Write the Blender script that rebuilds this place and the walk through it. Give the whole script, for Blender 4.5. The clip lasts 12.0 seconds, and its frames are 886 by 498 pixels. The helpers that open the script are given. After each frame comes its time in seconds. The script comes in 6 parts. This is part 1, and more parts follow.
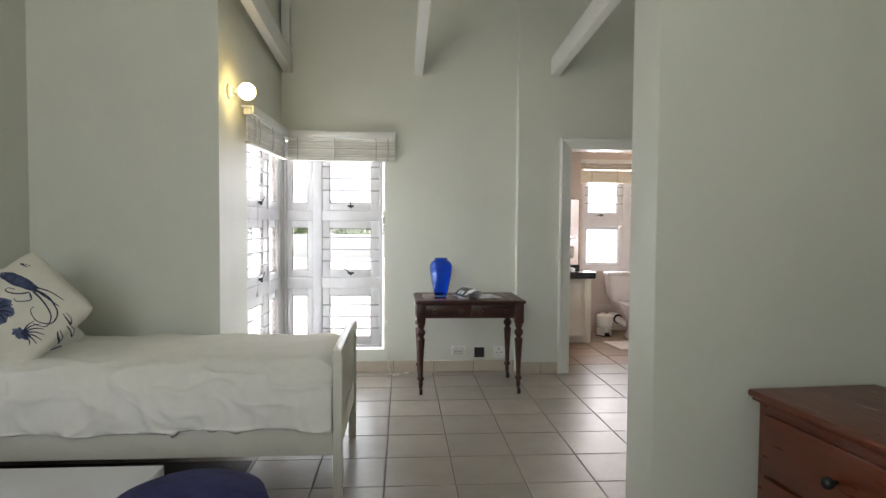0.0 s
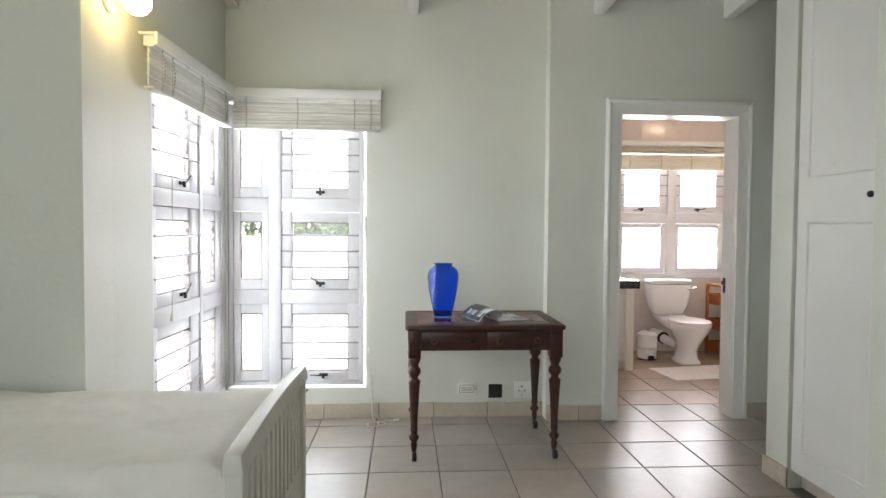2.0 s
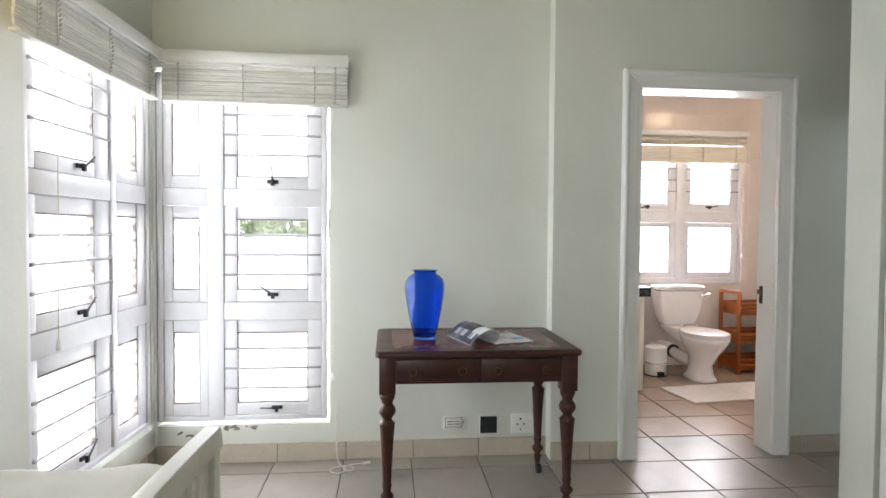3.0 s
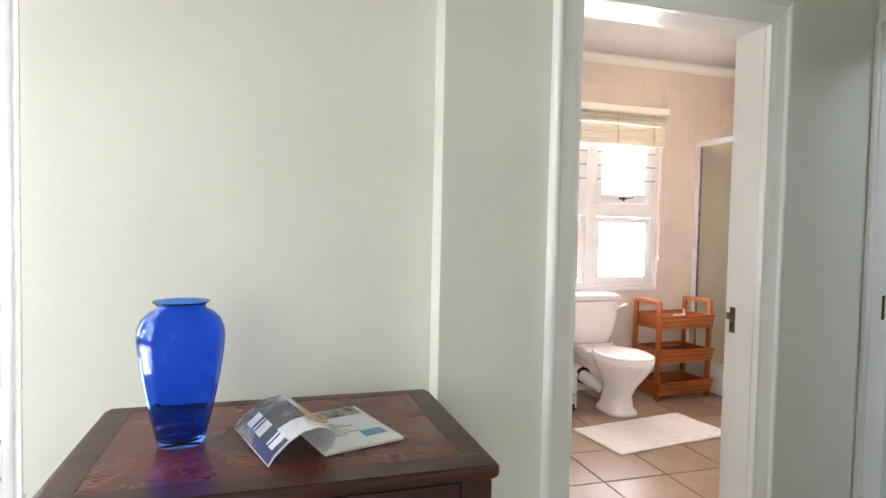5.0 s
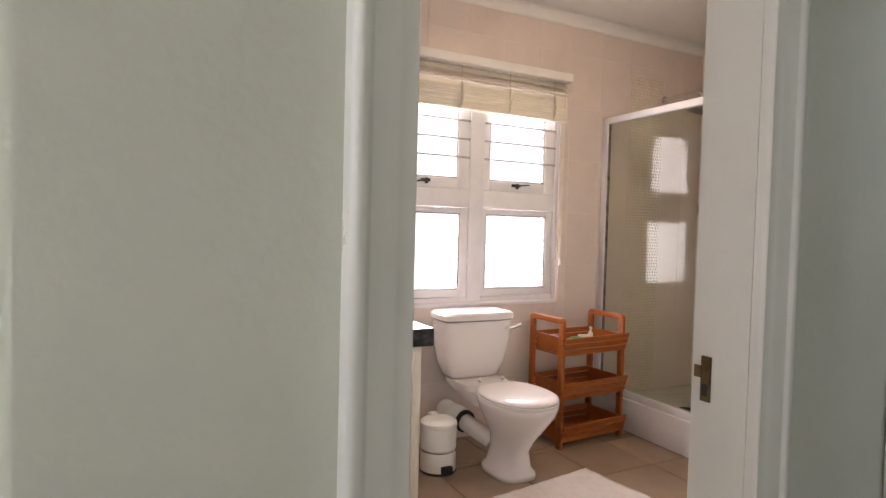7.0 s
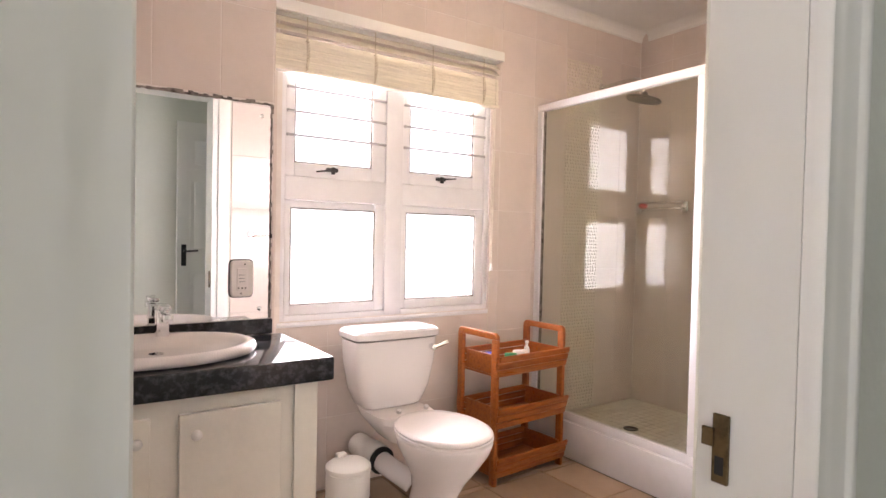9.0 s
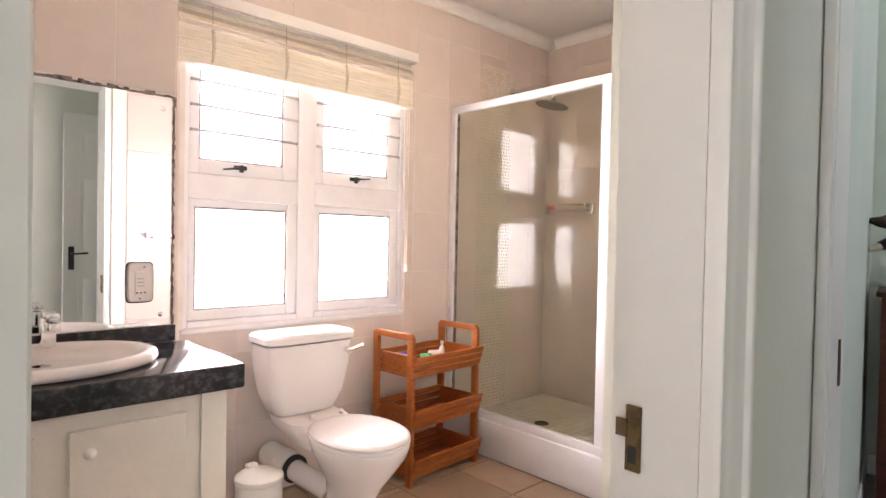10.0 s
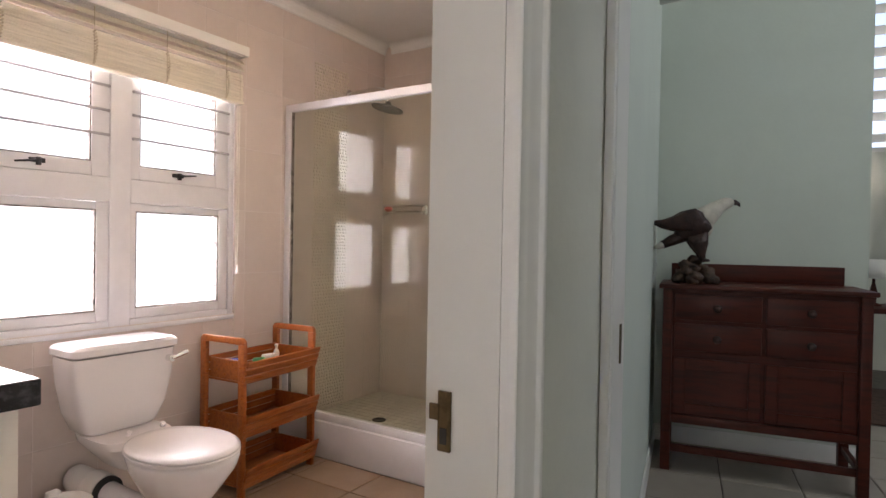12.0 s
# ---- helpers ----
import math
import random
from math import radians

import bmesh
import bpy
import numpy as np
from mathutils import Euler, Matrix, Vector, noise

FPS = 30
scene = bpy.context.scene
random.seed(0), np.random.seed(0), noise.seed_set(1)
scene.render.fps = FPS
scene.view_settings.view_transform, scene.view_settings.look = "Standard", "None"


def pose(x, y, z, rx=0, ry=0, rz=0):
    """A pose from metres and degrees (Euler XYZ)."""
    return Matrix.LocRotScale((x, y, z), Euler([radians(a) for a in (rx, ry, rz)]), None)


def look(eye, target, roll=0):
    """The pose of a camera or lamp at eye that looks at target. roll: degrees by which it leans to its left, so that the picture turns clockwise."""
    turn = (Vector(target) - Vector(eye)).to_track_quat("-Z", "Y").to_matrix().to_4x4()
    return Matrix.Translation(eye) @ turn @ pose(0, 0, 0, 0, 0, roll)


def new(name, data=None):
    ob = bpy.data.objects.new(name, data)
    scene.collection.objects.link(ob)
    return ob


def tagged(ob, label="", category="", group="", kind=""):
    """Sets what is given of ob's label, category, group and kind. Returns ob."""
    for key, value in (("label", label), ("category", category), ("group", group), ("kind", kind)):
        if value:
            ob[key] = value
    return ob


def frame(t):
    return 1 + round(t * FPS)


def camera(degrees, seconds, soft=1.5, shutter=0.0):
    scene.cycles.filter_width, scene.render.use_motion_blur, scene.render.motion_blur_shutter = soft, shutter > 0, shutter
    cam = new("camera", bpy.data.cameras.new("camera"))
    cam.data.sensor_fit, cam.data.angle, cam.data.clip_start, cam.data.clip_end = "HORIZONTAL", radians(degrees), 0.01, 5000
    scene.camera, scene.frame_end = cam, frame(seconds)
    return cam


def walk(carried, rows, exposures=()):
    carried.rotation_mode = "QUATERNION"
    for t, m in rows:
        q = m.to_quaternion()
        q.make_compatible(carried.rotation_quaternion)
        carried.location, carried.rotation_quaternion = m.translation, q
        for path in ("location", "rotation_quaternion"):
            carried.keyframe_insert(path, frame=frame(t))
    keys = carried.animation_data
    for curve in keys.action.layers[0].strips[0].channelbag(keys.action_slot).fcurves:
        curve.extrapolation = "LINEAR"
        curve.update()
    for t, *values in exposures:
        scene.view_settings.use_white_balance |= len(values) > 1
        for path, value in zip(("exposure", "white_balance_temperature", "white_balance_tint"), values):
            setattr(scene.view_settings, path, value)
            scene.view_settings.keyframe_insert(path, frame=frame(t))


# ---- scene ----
cam = camera(74.7, 12.0)
PATH = [
    (0, (0.403, 0.178, 1.305), (0.544, 2.172, 1.231), 0.4),
    (0.5, (0.398, 0.511, 1.298), (0.549, 2.504, 1.223), 0.5),
    (1, (0.427, 0.859, 1.266), (0.569, 2.853, 1.197), 0.4),
    (1.5, (0.46, 1.196, 1.277), (0.59, 3.19, 1.206), 0.3),
    (2, (0.499, 1.558, 1.248), (0.63, 3.552, 1.183), 0.4),
    (2.5, (0.529, 1.92, 1.24), (0.665, 3.914, 1.172), 0.4),
    (3, (0.553, 2.261, 1.233), (0.742, 4.252, 1.173), 0.4),
    (3.2, (0.577, 2.403, 1.239), (0.792, 4.39, 1.172), 0.6),
    (5, (0.9, 3.526, 1.232), (1.482, 5.438, 1.155), 1.2),
    (5.5, (1.058, 3.804, 1.219), (1.737, 5.684, 1.145), 1.2),
    (6.5, (1.385, 4.296, 1.214), (2.232, 6.106, 1.145), 1.2),
    (7, (1.564, 4.517, 1.203), (2.473, 6.297, 1.137), 1.5),
    (9, (1.869, 4.928, 1.189), (2.986, 6.586, 1.142), 1.2),
    (9.5, (1.872, 4.95, 1.186), (3.108, 6.523, 1.145), 1.1),
    (10, (1.863, 4.947, 1.186), (3.218, 6.418, 1.15), 1.15),
    (10.5, (1.854, 4.945, 1.185), (3.32, 6.306, 1.155), 1.2),
    (11, (1.85, 4.931, 1.186), (3.405, 6.188, 1.155), 1.0),
    (11.5, (1.851, 4.911, 1.186), (3.482, 6.069, 1.157), 1.0),
    (12, (1.857, 4.889, 1.185), (3.552, 5.949, 1.161), 1.0),
]
EXPOSURES = [(0.0, 1.98, 6450, 12), (1.5, 2.17, 6400, 12), (2.5, 2.4, 6250, 13), (3.2, 2.45, 6300, 13), (5.0, 2.88, 6350, 14), (5.6, 2.7, 6520, 15), (6.5, 2.3, 6580, 16), (7.0, 2.2, 6700, 17), (9.0, 2.72, 6620, 19), (10.0, 2.86, 6620, 19), (11.0, 2.6, 6650, 19), (12.0, 2.16, 6600, 18)]
walk(cam, [(t, look(eye, target, roll)) for t, eye, target, roll in PATH], EXPOSURES)

# ---- light ----
world = bpy.data.worlds.new("world")
scene.world = world
world.use_nodes = True
wn = world.node_tree
sky = wn.nodes.new("ShaderNodeTexSky")
sky.sky_type = "NISHITA"
sky.sun_disc = False
sky.dust_density = 2.0
sky.air_density = 0.8
sky.ozone_density = 0.5
sky.sun_elevation = radians(78)
sky.sun_rotation = radians(75)
wn.links.new(sky.outputs[0], wn.nodes["Background"].inputs[0])
wn.nodes["Background"].inputs[1].default_value = 0.085

sun = new("sun", bpy.data.lights.new("sun", "SUN"))
sun.data.energy = 2.0
sun.data.angle = radians(0.5)
sun.data.color = (1.0, 0.95, 0.88)
SUN_AZ, SUN_EL = radians(75), radians(78)
sun.matrix_world = look((0, 0, 20), Vector((0, 0, 20)) - Vector((math.sin(SUN_AZ) * math.cos(SUN_EL), math.cos(SUN_AZ) * math.cos(SUN_EL), math.sin(SUN_EL))))


def window_light(name, eye, target, w, h, watts, color):
    lamp = new(name, bpy.data.lights.new(name, "AREA"))
    lamp.data.shape, lamp.data.size, lamp.data.size_y = "RECTANGLE", w, h
    lamp.data.energy, lamp.data.color = watts, color
    lamp.matrix_world = look(eye, target)
    return lamp


window_light("skylight_west_window", (-0.86, 4.91, 1.13), (0.0, 4.91, 1.13), 0.92, 1.86, 15.0, (0.97, 0.99, 1.0))
window_light("skylight_north_window", (-0.20, 5.55, 1.13), (-0.20, 4.0, 1.13), 0.88, 1.86, 8.5, (0.97, 0.99, 1.0))
window_light("skylight_bath_window", (3.6, 8.45, 1.55), (3.6, 6.0, 1.55), 6.0, 2.0, 168.0, (1.0, 0.93, 0.93))
# Lamp in an unseen opening, added to light the near end of the room.
window_light("added_light_south", (-1.0, -1.70, 2.15), (-1.0, 1.0, 2.15), 1.5, 2.3, 10.5, (1.0, 0.985, 0.86))
# Unseen lamp added high up to brighten the passage walls.
window_light("added_light_passage", (5.2, 1.62, 3.2), (5.1, 5.0, 3.3), 1.6, 1.2, 7.0, (0.94, 0.99, 0.99))

# ---- materials ----
MATS = {}


def mat(name, color, rough=0.5, metal=0.0, var=0.06, scale=6.0, bump=0.05, fine=120.0, trans=0.0, ior=1.45, emit=0.0, stretch=(1, 1, 1), rand=0.0, coat=0.0, spec=0.5, second=None, mix=(0.45, 0.62)):
    """A surface with a slow and a fine variation of colour, roughness and relief."""
    if name in MATS:
        return MATS[name]
    m = bpy.data.materials.new(name)
    m.use_nodes = True
    nt = m.node_tree
    p = nt.nodes["Principled BSDF"]
    p.inputs["Roughness"].default_value = rough
    p.inputs["Metallic"].default_value = metal
    p.inputs["Transmission Weight"].default_value = trans
    p.inputs["IOR"].default_value = ior
    p.inputs["Coat Weight"].default_value = coat
    p.inputs["Specular IOR Level"].default_value = spec
    MATS[name] = m
    if emit:
        p.inputs["Emission Color"].default_value = (*color, 1)
        p.inputs["Emission Strength"].default_value = emit
    if var == 0 and bump == 0:
        p.inputs["Base Color"].default_value = (*color, 1)
        return m
    tc = nt.nodes.new("ShaderNodeTexCoord")
    mp = nt.nodes.new("ShaderNodeMapping")
    mp.inputs["Scale"].default_value = stretch
    nt.links.new(tc.outputs["Object"], mp.inputs[0])
    src = mp.outputs[0]
    if rand:
        oi = nt.nodes.new("ShaderNodeObjectInfo")
        ad = nt.nodes.new("ShaderNodeVectorMath")
        ad.operation = "MULTIPLY_ADD"
        cx = nt.nodes.new("ShaderNodeCombineXYZ")
        for k in range(3):
            nt.links.new(oi.outputs["Random"], cx.inputs[k])
        ad.inputs[1].default_value = (37.0, 19.0, 53.0)
        nt.links.new(cx.outputs[0], ad.inputs[0])
        nt.links.new(src, ad.inputs[2])
        src = ad.outputs[0]
    n1 = nt.nodes.new("ShaderNodeTexNoise")
    n1.inputs["Scale"].default_value = scale
    n1.inputs["Detail"].default_value = 6
    n1.inputs["Roughness"].default_value = 0.6
    nt.links.new(src, n1.inputs["Vector"])
    n2 = nt.nodes.new("ShaderNodeTexNoise")
    n2.inputs["Scale"].default_value = fine
    n2.inputs["Detail"].default_value = 3
    nt.links.new(src, n2.inputs["Vector"])
    mx = nt.nodes.new("ShaderNodeMix")
    mx.data_type = "RGBA"
    other = second or tuple(c * (1 - 2 * var) for c in color)
    mx.inputs["A"].default_value = (*color, 1)
    mx.inputs["B"].default_value = (*other, 1)
    ramp = nt.nodes.new("ShaderNodeMapRange")
    ramp.inputs["From Min"].default_value, ramp.inputs["From Max"].default_value = mix
    nt.links.new(n1.outputs["Fac"], ramp.inputs["Value"])
    nt.links.new(ramp.outputs[0], mx.inputs["Factor"])
    col = mx.outputs["Result"]
    hs = nt.nodes.new("ShaderNodeHueSaturation")
    mr = nt.nodes.new("ShaderNodeMapRange")
    mr.inputs["To Min"].default_value, mr.inputs["To Max"].default_value = 1 - var, 1 + var
    nt.links.new(n2.outputs["Fac"], mr.inputs["Value"])
    val = mr.outputs[0]
    if rand:
        mr2 = nt.nodes.new("ShaderNodeMapRange")
        mr2.inputs["To Min"].default_value, mr2.inputs["To Max"].default_value = 1 - rand, 1 + rand
        nt.links.new(oi.outputs["Random"], mr2.inputs["Value"])
        mu = nt.nodes.new("ShaderNodeMath")
        mu.operation = "MULTIPLY"
        nt.links.new(val, mu.inputs[0])
        nt.links.new(mr2.outputs[0], mu.inputs[1])
        val = mu.outputs[0]
    nt.links.new(val, hs.inputs["Value"])
    nt.links.new(col, hs.inputs["Color"])
    nt.links.new(hs.outputs[0], p.inputs["Base Color"])
    rr = nt.nodes.new("ShaderNodeMapRange")
    rr.inputs["To Min"].default_value, rr.inputs["To Max"].default_value = max(0.02, rough - min(0.1, 2 * var)), min(1, rough + min(0.1, 2 * var))
    nt.links.new(n1.outputs["Fac"], rr.inputs["Value"])
    nt.links.new(rr.outputs[0], p.inputs["Roughness"])
    if bump:
        sm = nt.nodes.new("ShaderNodeMath")
        sm.operation = "MULTIPLY_ADD"
        sm.inputs[1].default_value = 2.0
        nt.links.new(n1.outputs["Fac"], sm.inputs[0])
        nt.links.new(n2.outputs["Fac"], sm.inputs[2])
        bp = nt.nodes.new("ShaderNodeBump")
        bp.inputs["Strength"].default_value = bump
        bp.inputs["Distance"].default_value = 0.01
        nt.links.new(sm.outputs[0], bp.inputs["Height"])
        nt.links.new(bp.outputs[0], p.inputs["Normal"])
    return m


PLASTER = mat("plaster_pale_sage", (0.69, 0.705, 0.635), 0.55, var=0.02, scale=1.6, bump=0.10, fine=45)
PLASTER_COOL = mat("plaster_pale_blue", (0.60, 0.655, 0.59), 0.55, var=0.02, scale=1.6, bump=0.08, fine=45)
CEIL = mat("ceiling_white", (0.80, 0.80, 0.77), 0.7, var=0.02, scale=2, bump=0.05)
PAINT = mat("white_gloss_paint", (0.80, 0.80, 0.77), 0.28, var=0.008, scale=3, bump=0.02, fine=40)
PAINTC = mat("cream_paint", (0.78, 0.75, 0.67), 0.35, var=0.025, scale=5, bump=0.06, fine=60)
SASH = mat("window_white_paint", (0.80, 0.795, 0.82), 0.35, var=0.02, scale=8, bump=0.05)
ALU = mat("white_aluminium", (0.76, 0.76, 0.79), 0.42, spec=0.35, var=0.015, scale=8, bump=0.0)
FLOOR_TILE = mat("beige_ceramic_floor_tile", (0.345, 0.31, 0.265), 0.31, spec=0.42, var=0.03, scale=5, bump=0.010, fine=30, rand=0.12, second=(0.300, 0.266, 0.222), mix=(0.38, 0.74))
# Same tile as the bedroom's; the warm bathroom light is put into its colour.
WARM_LIT_TILE = mat("beige_floor_tile_warm_light", (0.34, 0.245, 0.17), 0.33, spec=0.42, var=0.035, scale=5, bump=0.010, fine=30, rand=0.14, second=(0.285, 0.198, 0.133), mix=(0.38, 0.74))
SKIRT_TILE = mat("beige_skirting_tile", (0.55, 0.485, 0.395), 0.28, var=0.05, scale=6, bump=0.04, fine=40, rand=0.06)
GROUT = mat("grey_grout", (0.16, 0.145, 0.125), 0.9, var=0.1, scale=12, bump=0.2)
GROUTW = mat("white_grout", (0.76, 0.70, 0.66), 0.8, var=0.04, scale=12, bump=0.1)
WALL_TILE = mat("pale_glazed_wall_tile", (0.70, 0.615, 0.565), 0.14, var=0.02, scale=4, bump=0.03, fine=30, rand=0.015)
MOSAIC = mat("cream_mosaic_tile", (0.66, 0.62, 0.54), 0.3, var=0.08, scale=14, bump=0.05, rand=0.05)
PEBBLE = mat("cream_pebble_mosaic", (0.72, 0.66, 0.55), 0.35, var=0.12, scale=25, bump=0.05, second=(0.63, 0.57, 0.47))
MAHOG = mat("dark_mahogany", (0.056, 0.016, 0.010), 0.36, var=0.10, scale=5, bump=0.015, fine=60, stretch=(1.2, 12, 12), second=(0.032, 0.011, 0.008))
LEATHER = mat("oxblood_leather", (0.125, 0.024, 0.017), 0.27, var=0.10, scale=7, bump=0.03, fine=150)
CHERRY = mat("reddish_hardwood", (0.155, 0.036, 0.015), 0.3, var=0.10, scale=5, bump=0.02, fine=70, stretch=(1, 9, 9), second=(0.12, 0.03, 0.014))
CHESTW = mat("dark_red_hardwood", (0.078, 0.015, 0.008), 0.42, spec=0.3, var=0.06, scale=4, bump=0.008, fine=40, stretch=(1.2, 10, 10), second=(0.048, 0.011, 0.007))
PINE = mat("orange_varnished_pine", (0.37, 0.108, 0.023), 0.3, var=0.10, scale=7, bump=0.03, fine=60, stretch=(1.2, 9, 9), second=(0.27, 0.068, 0.015))
BEDW = mat("white_painted_bed_wood", (0.76, 0.75, 0.68), 0.35, var=0.02, scale=6, bump=0.06, fine=50)
LINEN = mat("white_cotton", (0.88, 0.87, 0.83), 0.85, var=0.02, scale=8, bump=0.12, fine=220)
TOWEL = mat("pinkish_white_towelling", (0.78, 0.72, 0.68), 0.95, var=0.04, scale=20, bump=0.5, fine=260)
NAVY = mat("navy_fabric", (0.028, 0.03, 0.13), 0.9, var=0.15, scale=14, bump=0.3, fine=240)
LILAC = mat("white_laminate", (0.74, 0.74, 0.80), 0.4, var=0.02, scale=5, bump=0.02)
PORC = mat("white_porcelain", (0.77, 0.73, 0.72), 0.16, spec=0.35, var=0.01, scale=3, bump=0.0)
SEATP = mat("white_plastic_seat", (0.80, 0.76, 0.75), 0.24, spec=0.35, var=0.01, scale=3, bump=0.0)
PLAST = mat("white_plastic", (0.80, 0.79, 0.76), 0.3, var=0.015, scale=8, bump=0.0)
GRAN = mat("black_granite", (0.014, 0.015, 0.018), 0.07, var=0.3, scale=48, bump=0.0, fine=260, second=(0.062, 0.066, 0.078), mix=(0.47, 0.68))
STEEL = mat("dull_steel", (0.30, 0.29, 0.28), 0.35, 0.6, var=0.05, scale=30, bump=0.0)
BARW = mat("grey_white_enamel", (0.42, 0.41, 0.43), 0.4, var=0.02, scale=30, bump=0.0)
CHROME = mat("chrome", (0.82, 0.82, 0.82), 0.08, 1.0, var=0.02, scale=10, bump=0.0)
BRASS = mat("aged_brass", (0.16, 0.115, 0.06), 0.35, 0.9, var=0.2, scale=40, bump=0.1)
IRON = mat("dark_bronze_metal", (0.045, 0.045, 0.05), 0.4, 0.7, var=0.1, scale=40, bump=0.05)
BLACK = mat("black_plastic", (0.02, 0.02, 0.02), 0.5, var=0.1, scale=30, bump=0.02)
RUBBER = mat("grey_silicone", (0.25, 0.22, 0.20), 0.7, var=0.3, scale=40, bump=0.3, second=(0.06, 0.05, 0.045))
BAMBOO = mat("whitewashed_wood_slat", (0.78, 0.765, 0.71), 0.55, var=0.09, scale=9, bump=0.08, fine=80, stretch=(1, 14, 14), rand=0.17)
BLINDW = mat("cream_wood_slat", (0.84, 0.79, 0.68), 0.5, var=0.06, scale=9, bump=0.06, fine=80, stretch=(1, 14, 14), rand=0.04)
CORD = mat("cream_cord", (0.72, 0.68, 0.58), 0.8, var=0.08, scale=60, bump=0.1)
TAPE = mat("tan_ladder_tape", (0.62, 0.55, 0.42), 0.85, var=0.15, scale=60, bump=0.1)
TAPEGREY = mat("greyed_ladder_tape", (0.50, 0.49, 0.45), 0.85, var=0.15, scale=60, bump=0.1)
MOULD = mat("mildew_stain", (0.16, 0.15, 0.13), 0.9, var=0.3, scale=60, bump=0.1, second=(0.35, 0.33, 0.29))
COBALT = mat("cobalt_glass", (0.12, 0.31, 0.93), 0.03, var=0, bump=0, trans=1.0, ior=1.3)
MIRROR = mat("mirror_silver", (0.90, 0.91, 0.90), 0.01, 1.0, var=0, bump=0)
PAPER = mat("glossy_paper", (0.75, 0.76, 0.78), 0.3, var=0.03, scale=20, bump=0.0)
INKD = mat("print_dark_grey", (0.10, 0.11, 0.12), 0.3, var=0.2, scale=30, bump=0.0, second=(0.35, 0.36, 0.37))
INKP = mat("print_charcoal", (0.07, 0.075, 0.09), 0.25, var=0.12, scale=9, bump=0.0, second=(0.26, 0.27, 0.28), mix=(0.48, 0.6))
INKB = mat("print_blue", (0.10, 0.35, 0.60), 0.3, var=0.2, scale=40, bump=0.0)
INKO = mat("print_orange", (0.65, 0.38, 0.15), 0.3, var=0.2, scale=40, bump=0.0, second=(0.2, 0.22, 0.1))
FEATHER = mat("brown_carved_wood", (0.036, 0.013, 0.009), 0.45, var=0.25, scale=25, bump=0.3, fine=90)
FWHITE = mat("white_painted_carving", (0.62, 0.58, 0.50), 0.5, var=0.06, scale=25, bump=0.25, fine=90)
ROOTW = mat("brown_driftwood", (0.085, 0.048, 0.03), 0.6, var=0.3, scale=20, bump=0.5, fine=70)
BULB = mat("lit_globe_glass", (1.0, 0.74, 0.28), 0.3, var=0, bump=0, emit=5.2)
BULBW = mat("lit_far_lamp", (1.0, 0.92, 0.80), 0.3, var=0, bump=0, emit=4.0)
BOWL = mat("lit_frosted_bowl", (1.0, 0.72, 0.46), 0.4, var=0, bump=0, emit=5.5)
PINK = mat("pink_soap", (0.75, 0.22, 0.20), 0.4, var=0.05, scale=20, bump=0.02)
BLUEP = mat("blue_packet", (0.06, 0.08, 0.45), 0.35, var=0.1, scale=20, bump=0.02)
GREENP = mat("green_packet", (0.08, 0.35, 0.14), 0.35, var=0.1, scale=20, bump=0.02)
GROUND = mat("pale_dry_ground", (0.55, 0.54, 0.50), 0.95, var=0.1, scale=0.4, bump=0.1, fine=12)
LEAF = mat("hedge_leaf", (0.19, 0.25, 0.11), 0.6, var=0.3, scale=1.5, bump=0.0, fine=9, second=(0.11, 0.15, 0.06))
BARK = mat("hedge_bark", (0.12, 0.09, 0.06), 0.9, var=0.2, scale=4, bump=0.2)
RUG = mat("brown_rug", (0.10, 0.06, 0.045), 0.95, var=0.2, scale=20, bump=0.3)


def glass_mat(name, tint, rough=0.0, gloss=0.04):
    m = bpy.data.materials.new(name)
    m.use_nodes = True
    nt = m.node_tree
    nt.nodes.clear()
    out = nt.nodes.new("ShaderNodeOutputMaterial")
    tr = nt.nodes.new("ShaderNodeBsdfTransparent")
    tr.inputs[0].default_value = (*tint, 1)
    gl = nt.nodes.new("ShaderNodeBsdfGlossy")
    gl.inputs["Roughness"].default_value = rough
    lw = nt.nodes.new("ShaderNodeLayerWeight")
    lw.inputs["Blend"].default_value = 0.5
    pw = nt.nodes.new("ShaderNodeMath")
    pw.operation = "POWER"
    pw.inputs[1].default_value = 4.0
    nt.links.new(lw.outputs["Facing"], pw.inputs[0])
    fr = nt.nodes.new("ShaderNodeMath")
    fr.operation = "MULTIPLY_ADD"
    fr.inputs[1].default_value, fr.inputs[2].default_value = 0.9, gloss
    nt.links.new(pw.outputs[0], fr.inputs[0])
    mx = nt.nodes.new("ShaderNodeMixShader")
    nt.links.new(fr.outputs[0], mx.inputs[0])
    nt.links.new(tr.outputs[0], mx.inputs[1])
    nt.links.new(gl.outputs[0], mx.inputs[2])
    nt.links.new(mx.outputs[0], out.inputs[0])
    return m


GLASS = glass_mat("window_glass", (0.97, 0.98, 0.98))
SHOWERGLASS = glass_mat("shower_glass", (0.92, 0.945, 0.91), 0.0, 0.010)


PRINTBASE = mat("off_white_cotton", (0.78, 0.755, 0.66), 0.85, var=0.03, scale=9, bump=0.12, fine=220)
INKWASH = mat("blue_grey_fabric_print", (0.13, 0.16, 0.26), 0.85, var=0.25, scale=40, bump=0.0, fine=160, second=(0.055, 0.07, 0.15), mix=(0.4, 0.6))
INKNAVY = mat("navy_fabric_print", (0.035, 0.045, 0.10), 0.85, var=0.2, scale=60, bump=0.0)


